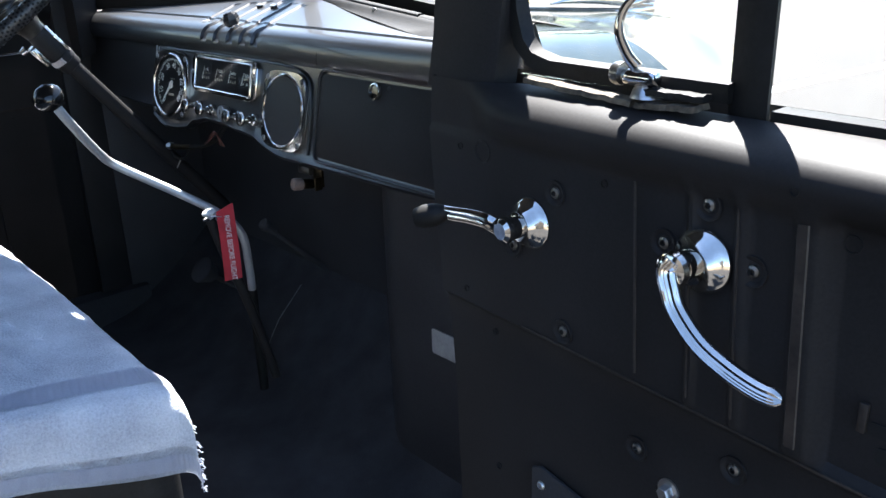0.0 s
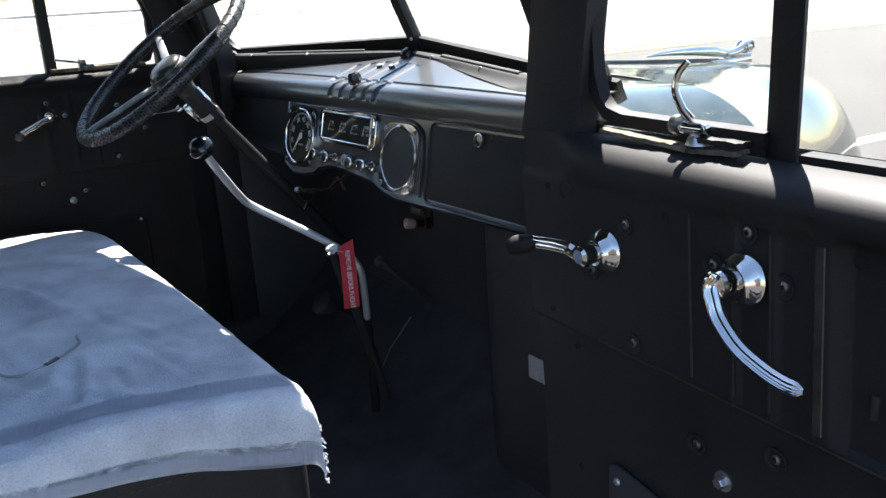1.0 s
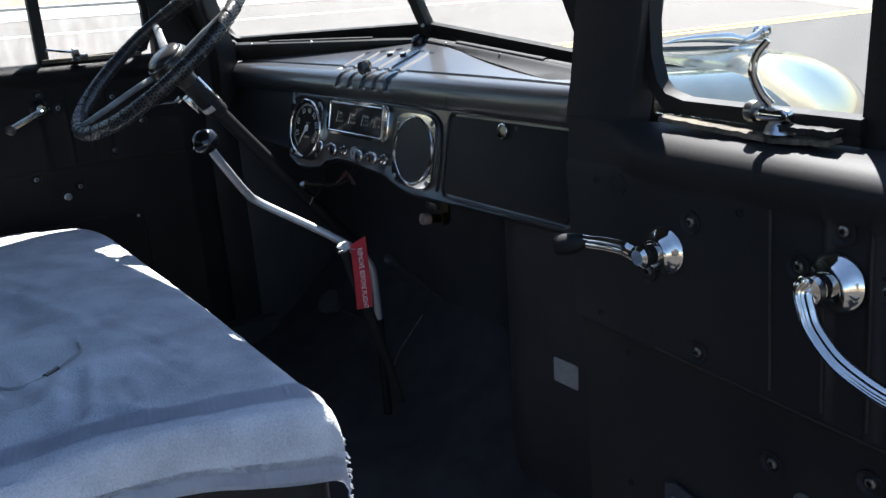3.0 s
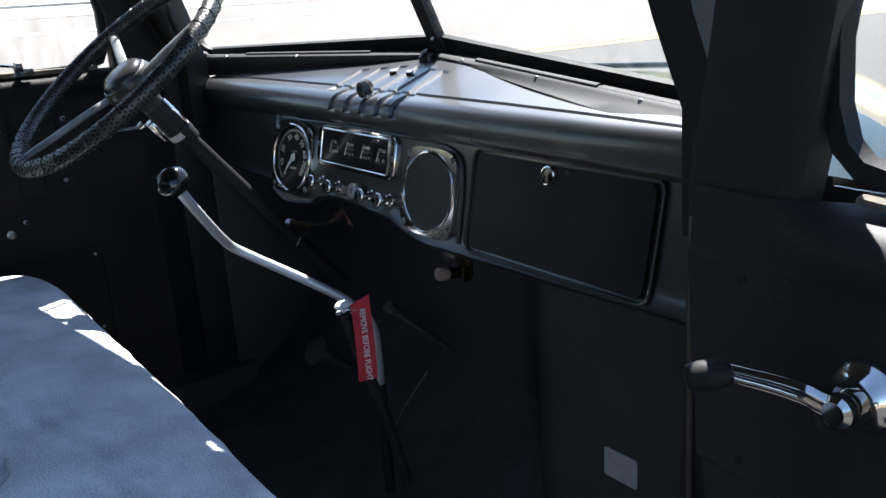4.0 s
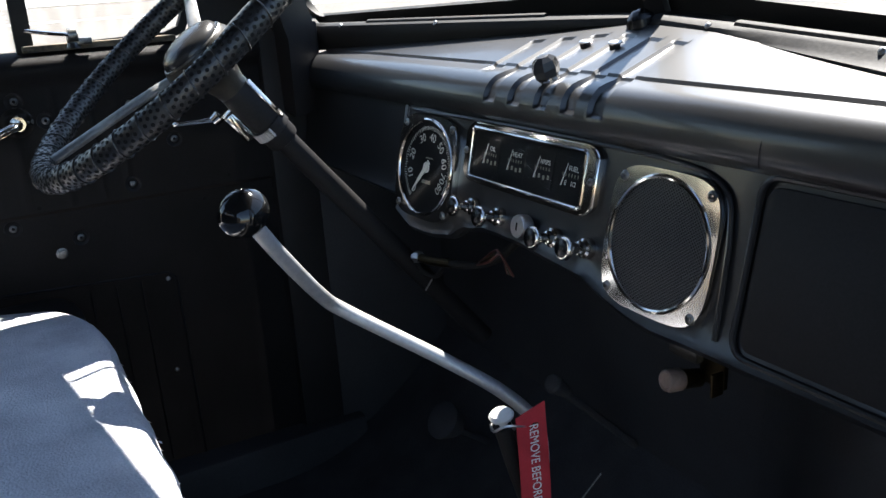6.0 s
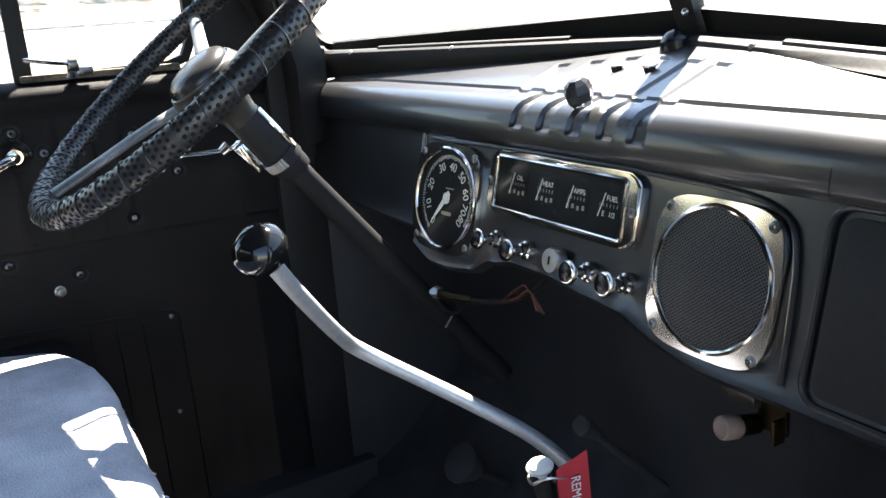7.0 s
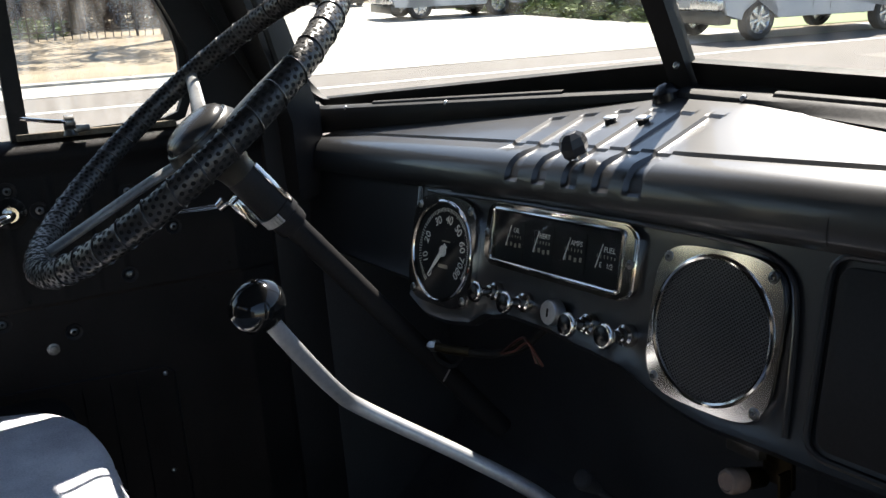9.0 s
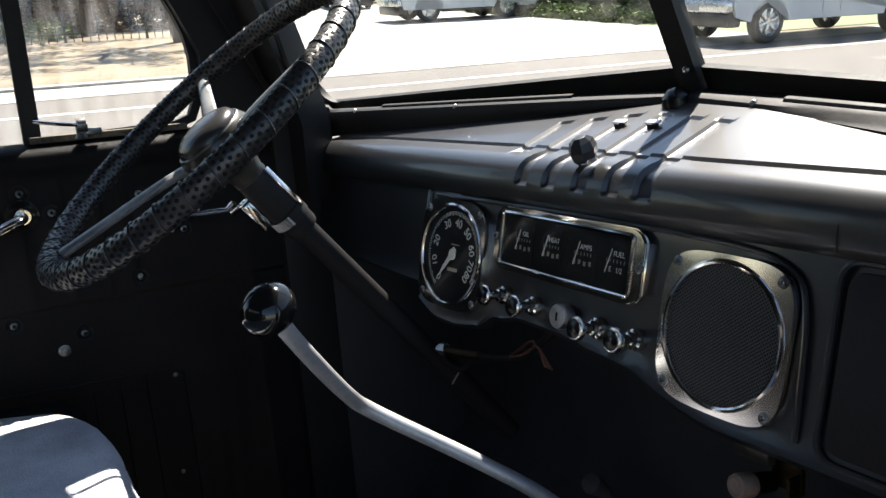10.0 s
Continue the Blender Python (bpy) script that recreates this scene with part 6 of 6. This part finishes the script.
strip("line_edge_far", -11.02, -10.89, -120, 160, 0.013, LINE_WHITE, "white edge line", "road line")
for o in (-6.87, -6.67):
    strip("line_centre", o - 0.055, o + 0.055, -120, 160, 0.013, LINE_YELLOW, "double yellow centre line", "road line")
strip("line_edge_near", -2.62, -2.50, -120, 160, 0.013, LINE_WHITE, "white edge line", "road line")


# ---------------------------------------------------------------- vehicles across the street
def vehicle(name, label, at, heading, L_, W_, belt, roof, paint, cabin, lift):
    """A parked car: body slab, cabin, wheels, bumpers, lamps. at: middle on the ground; heading: degrees of its nose from +x."""
    m = Matrix.Translation(at) @ Matrix.Rotation(radians(heading), 4, "Z")
    car = thing(name, label, "vehicle", at, cab=False)
    wr = 0.40
    ax = (L_ * 0.5 - 0.95, -L_ * 0.5 + 1.15)

    def side_profile(y):
        """Lower body with wheel arches, as an outline in x and z."""
        out = [(-L_ / 2 + 0.05, belt), (-L_ / 2, lift + 0.25), (-L_ / 2 + 0.08, lift + 0.05)]
        for c in (ax[1], ax[0]):
            for k in range(9):
                t = math.pi - math.pi * k / 8
                out.append((c + (wr + 0.09) * math.cos(t), max(lift, wr - 0.02 + (wr + 0.09) * math.sin(t) * 0.98)))
        out += [(L_ / 2 - 0.08, lift + 0.10), (L_ / 2, lift + 0.35), (L_ / 2 - 0.03, belt - 0.18), (L_ / 2 - 0.25, belt - 0.02), (cabin[0] + 0.1, belt)]
        return out
    bm = B()
    prof = side_profile(0)
    A = [bm.verts.new(m @ Vector((x, W_ / 2, z))) for x, z in prof]
    C = [bm.verts.new(m @ Vector((x, -W_ / 2, z))) for x, z in prof]
    bm.faces.new(A)
    bm.faces.new(list(reversed(C)))
    for i in range(len(prof)):
        j = (i + 1) % len(prof)
        bm.faces.new((A[i], C[i], C[j], A[j]))
    bmesh.ops.triangulate(bm, faces=[f for f in bm.faces if len(f.verts) > 4])
    body = part("body", bm, paint, car, smooth=12)
    bm = B()
    x0, x1 = cabin
    v = []
    for z, ins, dx0, dx1 in ((belt - 0.02, 0.04, 0, 0), (roof - 0.06, 0.20, 0.30, -0.75), (roof, 0.28, 0.42, -0.95)):
        v.append([bm.verts.new(m @ Vector((x, y, z))) for x, y in ((x1 + dx0, W_ / 2 - ins), (x0 + dx1, W_ / 2 - ins), (x0 + dx1, -W_ / 2 + ins), (x1 + dx0, -W_ / 2 + ins))])
    for a, b in zip(v, v[1:]):
        for i in range(4):
            bm.faces.new((a[i], a[(i + 1) % 4], b[(i + 1) % 4], b[i]))
    bm.faces.new(v[-1])
    part("cabin", bm, paint, car)
    for s in (-1, 1):
        bm = B()
        y0, y1 = s * (W_ / 2 - 0.050), s * (W_ / 2 - 0.185)
        q = [(x1 + 0.18, y0, belt + 0.05), (x0 - 0.12, y0, belt + 0.05), (x0 - 0.68, y1, roof - 0.11), (x1 + 0.36, y1, roof - 0.11)]
        pane_strip(bm, [m @ Vector(p) for p in q], 0.01 * s)
        part("side_glass", bm, CAR_GLASS, car)
    bm = B()
    q = [(x0 + 0.02, -W_ / 2 + 0.14, belt + 0.03), (x0 + 0.02, W_ / 2 - 0.14, belt + 0.03), (x0 - 0.68, W_ / 2 - 0.27, roof - 0.09), (x0 - 0.68, -W_ / 2 + 0.27, roof - 0.09)]
    pane_strip(bm, [m @ (Vector(p) + Vector((0.02, 0, 0.012))) for p in q], 0.01)
    part("windscreen", bm, CAR_GLASS, car)
    for c in ax:
        for s in (-1, 1):
            o = m @ Vector((c, s * (W_ / 2 - 0.12), wr))
            d = m.to_3x3() @ Vector((0, s, 0))
            bm = B()
            lathe(bm, o, d, [(wr - 0.12, -0.10), (wr - 0.03, -0.12), (wr, -0.08), (wr, 0.08), (wr - 0.03, 0.115), (wr - 0.13, 0.11)], 32, close=False)
            ty = part("tyre", bm, TYRE, car)
            bm = B()
            lathe(bm, o, d, [(wr - 0.13, 0.10), (wr - 0.15, 0.06), (wr - 0.16, 0.04), (0.08, 0.05), (0.07, 0.09), (0, 0.095)], 28, close=False)
            u, v_, _ = basis_for(d)
            for k in range(6):
                a = math.pi * k / 3 + 0.3
                q = u * math.cos(a) + v_ * math.sin(a)
                w = d.cross(q)
                pm = frame3(o + d * 0.085 + q * 0.16, q, w)
                box(bm, (-0.11, -0.032, -0.02), (0.11, 0.032, 0.012), 0.008, pm)
            part("rim", bm, ALLOY, ty)
    for end in (1, -1):
        bm = B()
        box(bm, (end * (L_ / 2 + 0.02) - 0.10, -W_ / 2 + 0.03, lift + 0.18), (end * (L_ / 2 + 0.02) + 0.10, W_ / 2 - 0.03, lift + 0.42), 0.05, m, 3)
        part("bumper", bm, ALLOY if end > 0 else paint, car, "bright bumper")
        bm = B()
        box(bm, (end * (L_ / 2 - 0.10) - 0.16, -W_ / 2 + 0.06, lift - 0.09), (end * (L_ / 2 - 0.10) + 0.16, W_ / 2 - 0.06, lift + 0.17), 0.04, m, 2)
        part("valance", bm, BAKELITE, car, "black lower valance")
        bm = B()
        box(bm, (end * (L_ / 2 + 0.12) - 0.008, -0.16, lift + 0.22), (end * (L_ / 2 + 0.12) + 0.008, 0.16, lift + 0.37), 0.004, m)
        part("plate", bm, PAPER, car, "blank pale plate")
        for s in (-1, 1):
            bm = B()
            box(bm, (end * (L_ / 2 - 0.02) - 0.06, s * (W_ / 2 - 0.22) - 0.15, lift + 0.50), (end * (L_ / 2 - 0.02) + 0.045, s * (W_ / 2 - 0.22) + 0.15, lift + 0.74), 0.03, m)
            part("headlamp" if end > 0 else "tail_lamp", bm, CAR_GLASS if end > 0 else RED_TAG, car)
    bm = B()
    box(bm, (L_ / 2 - 0.05, -W_ / 2 + 0.42, lift + 0.46), (L_ / 2 + 0.035, W_ / 2 - 0.42, lift + 0.80), 0.03, m)
    grille = part("grille", bm, BAKELITE, car)
    for k in range(4):
        bm = B()
        box(bm, (L_ / 2 + 0.03, -W_ / 2 + 0.46, lift + 0.50 + 0.075 * k), (L_ / 2 + 0.055, W_ / 2 - 0.46, lift + 0.525 + 0.075 * k), 0.006, m)
        part("grille_bar", bm, ALLOY, grille)
    for s in (-1, 1):
        for k, xx in enumerate((x0 - 0.55, (x0 + x1) / 2 + 0.1)):
            bm = B()
            box(bm, (xx - 0.004, s * (W_ / 2 + 0.001) - 0.004, lift + 0.12), (xx + 0.004, s * (W_ / 2 + 0.001) + 0.004, belt), 0, m)
            part("door_gap", bm, BAKELITE, body)
    bm = B()
    box(bm, (-L_ / 2 + 1.7, -W_ / 2 + 0.12, lift - 0.02), (L_ / 2 - 1.5, W_ / 2 - 0.12, lift + 0.10), 0.02, m)
    part("underbody", bm, BAKELITE, car)
    return car


FW = rd(-12.15, 13.2)
HD = math.degrees(math.atan2(-RD.y, -RD.x))
pk = FW + RD * 1.95 - RP * 0.95
vehicle("pickup_truck", "white pickup truck with alloy wheels parked along the far kerb", (pk.x, pk.y, 0.016), HD, 5.8, 2.0, 1.15, 1.92, CAR_WHITE, (1.1, -1.2), 0.42)
vehicle("parked_suv", "white sport utility car parked in the driveway", tuple(rd(-25.2, 12.8, 0.014)), HD, 4.9, 1.9, 1.05, 1.75, CAR_WHITE, (0.9, -1.9), 0.30)
vehicle("red_car", "red saloon car parked behind the others in the driveway", tuple(rd(-42.5, 14.6, 0.014)), HD, 4.5, 1.8, 0.95, 1.45, CAR_RED, (0.7, -1.5), 0.24)
vehicle("parked_car", "dark saloon car parked deep in the driveway", tuple(rd(-37.5, 13.0, 0.014)), HD + 80, 4.6, 1.8, 0.95, 1.45, CAR_DARK, (0.7, -1.5), 0.24)


# ---------------------------------------------------------------- fence, brush, trees
FS = -24.6
fence = thing("iron_fence", "rust-brown iron picket fence along the sandy verge", "fence", tuple(rd(FS, 0)), cab=False)
pbm = B()
box(pbm, (-0.012, -0.012, 0), (0.012, 0.012, 1.15))
pk_me = None
for k in range(90):
    l = -14 + 0.21 * k
    p = rd(FS, l)
    big = k % 10 == 0
    if pk_me is None:
        me = bpy.data.meshes.new("picket")
        pbm.to_mesh(me)
        me.materials.append(IRON)
        pk_me = me
    ob = new("post" if big else "picket", pk_me)
    ob.parent = fence
    ob.matrix_basis = Matrix.Translation(p - rd(FS, 0)) @ Matrix.Diagonal((2.6 if big else 1, 2.6 if big else 1, 1.12 if big else 1, 1))
    BASE[ob] = BASE[fence]
pbm.free()
for z in (0.22, 1.02):
    bm = B()
    tube(bm, [rd(FS, -14, z), rd(FS, 4.7, z)], 0.022, 6)
    part("rail", bm, IRON, fence)


def leaves(bm, rng, centre, spread, count, size):
    for _ in range(count):
        while True:
            q = Vector((rng.uniform(-1, 1), rng.uniform(-1, 1), rng.uniform(-1, 1)))
            if q.length < 1:
                break
        p = Vector(centre) + Vector((q.x * spread[0], q.y * spread[1], q.z * spread[2]))
        s = size * rng.uniform(0.6, 1.4)
        a = Vector((rng.uniform(-1, 1), rng.uniform(-1, 1), rng.uniform(-1, 1))).normalized()
        u, v, _ = basis_for(a)
        bm.faces.new([bm.verts.new(p + u * s), bm.verts.new(p + v * s * 0.45), bm.verts.new(p - u * s), bm.verts.new(p - v * s * 0.45)])


def tree(name, label, at, height, crown, seed, mat):
    rng = random.Random(seed)
    t = thing(name, label, "tree", at, cab=False, group="roadside trees")
    base = Vector(at)
    bm = B()
    top = base + Vector((rng.uniform(-0.4, 0.4), rng.uniform(-0.4, 0.4), height * 0.55))
    pts = spline([base, base.lerp(top, 0.5) + Vector((rng.uniform(-0.2, 0.2), rng.uniform(-0.2, 0.2), 0)), top], 6)
    sweep(bm, pts, lambda k: circle(0.20 - 0.09 * k, 10), up=(1, 0, 0))
    ends = []
    for k in range(7):
        a = 2 * math.pi * k / 7 + rng.uniform(-0.3, 0.3)
        s = pts[-1 - (k % 4) * 2]
        e = top + Vector((math.cos(a) * crown * rng.uniform(0.5, 0.9), math.sin(a) * crown * rng.uniform(0.5, 0.9), height * rng.uniform(0.1, 0.4)))
        sweep(bm, spline([s, s.lerp(e, 0.5) + Vector((0, 0, 0.3)), e], 4), lambda k: circle(0.085 - 0.06 * k, 7), up=(1, 0, 0))
        ends.append(e)
    part("trunk", bm, BARK, t)
    bm = B()
    for e in ends + [top + Vector((0, 0, height * 0.35))]:
        for _ in range(6):
            c = e + Vector((rng.gauss(0, 0.55), rng.gauss(0, 0.55), rng.gauss(0, 0.45)))
            leaves(bm, rng, c, (0.55, 0.55, 0.4), 70, 0.10)
    tagged(part("crown", bm, mat, t), kind="stuff")
    return t


for k, (s, l, h, c, mat) in enumerate(((-27.0, 1.4, 6.5, 2.4, LEAF), (-26.8, -6.0, 7.5, 2.8, LEAF), (-26.5, -2.5, 6.0, 2.4, LEAF), (-21.5, 25.5, 6.0, 2.3, LEAF), (-22.4, 3.4, 6.5, 2.4, LEAF), (-28, -9, 6, 2.5, LEAF))):
    p = rd(s, l)
    tree("roadside_tree", "dusty green tree on the sandy verge", (p.x, p.y, 0), h, c, 11 + k, mat)


def brush(name, label, s0, s1, l0, l1, h, mat, n, seed, cat="bush"):
    rng = random.Random(seed)
    bm = B()
    for _ in range(n):
        l, s = rng.uniform(l0, l1), rng.uniform(s0, s1)
        hh = h * rng.uniform(0.55, 1.1)
        c = rd(s, l, hh * rng.uniform(0.1, 0.9))
        leaves(bm, rng, c, (0.45, 0.45, 0.40), 60, 0.09)
    return solo(name, bm, mat, label, cat, tuple(rd((s0 + s1) / 2, (l0 + l1) / 2)), cab=False, kind="stuff")


brush("dry_brush", "tangled dry brown brush behind the fence", -30.4, -28.6, -15, 6, 3.2, LEAF_DRY, 760, 3)
brush("green_brush", "dark green brush behind the fence", -33.5, -30.6, -17, 7, 4.8, LEAF, 820, 5)
brush("clipped_hedge", "clipped green hedge beside the driveway", -30.0, -18.4, 15.6, 16.8, 1.6, LEAF, 420, 8)
strip("lawn", -32.0, -14.2, 14.8, 34.0, 0.02, GRASS, "green lawn beside the driveway", "lawn")
strip("lawn_verge", -28.6, -25.6, -16, 0.75, 0.02, GRASS, "green strip of lawn behind the fence", "lawn")
brush("lawn_grass", "rough green grass along the hedge's foot", -29.0, -18.0, 14.95, 15.5, 0.16, GRASS, 200, 12, "grass")
brush("far_woods", "dark green trees beyond the driveway", -62, -52, -5, 45, 9, LEAF, 700, 9)
brush("verge_grass", "patch of green grass behind the fence", -28.4, -25.7, -14, 0.7, 0.22, GRASS, 220, 6, "grass")
bm = B()
rng = random.Random(21)
for _ in range(500):
    l, s = rng.uniform(-14, 5), rng.uniform(-24, -14.2)
    r = rng.uniform(0.006, 0.018)
    lathe(bm, rd(s, l, 0), (rng.uniform(-0.3, 0.3), rng.uniform(-0.3, 0.3), 1), [(r, -0.005), (r * 0.9, r * 0.5), (0, r * 0.8)], 5)
solo("verge_litter", bm, SAND, "scattered stones and clods on the sandy verge", "gravel", tuple(rd(-19, -4)), cab=False, kind="stuff")
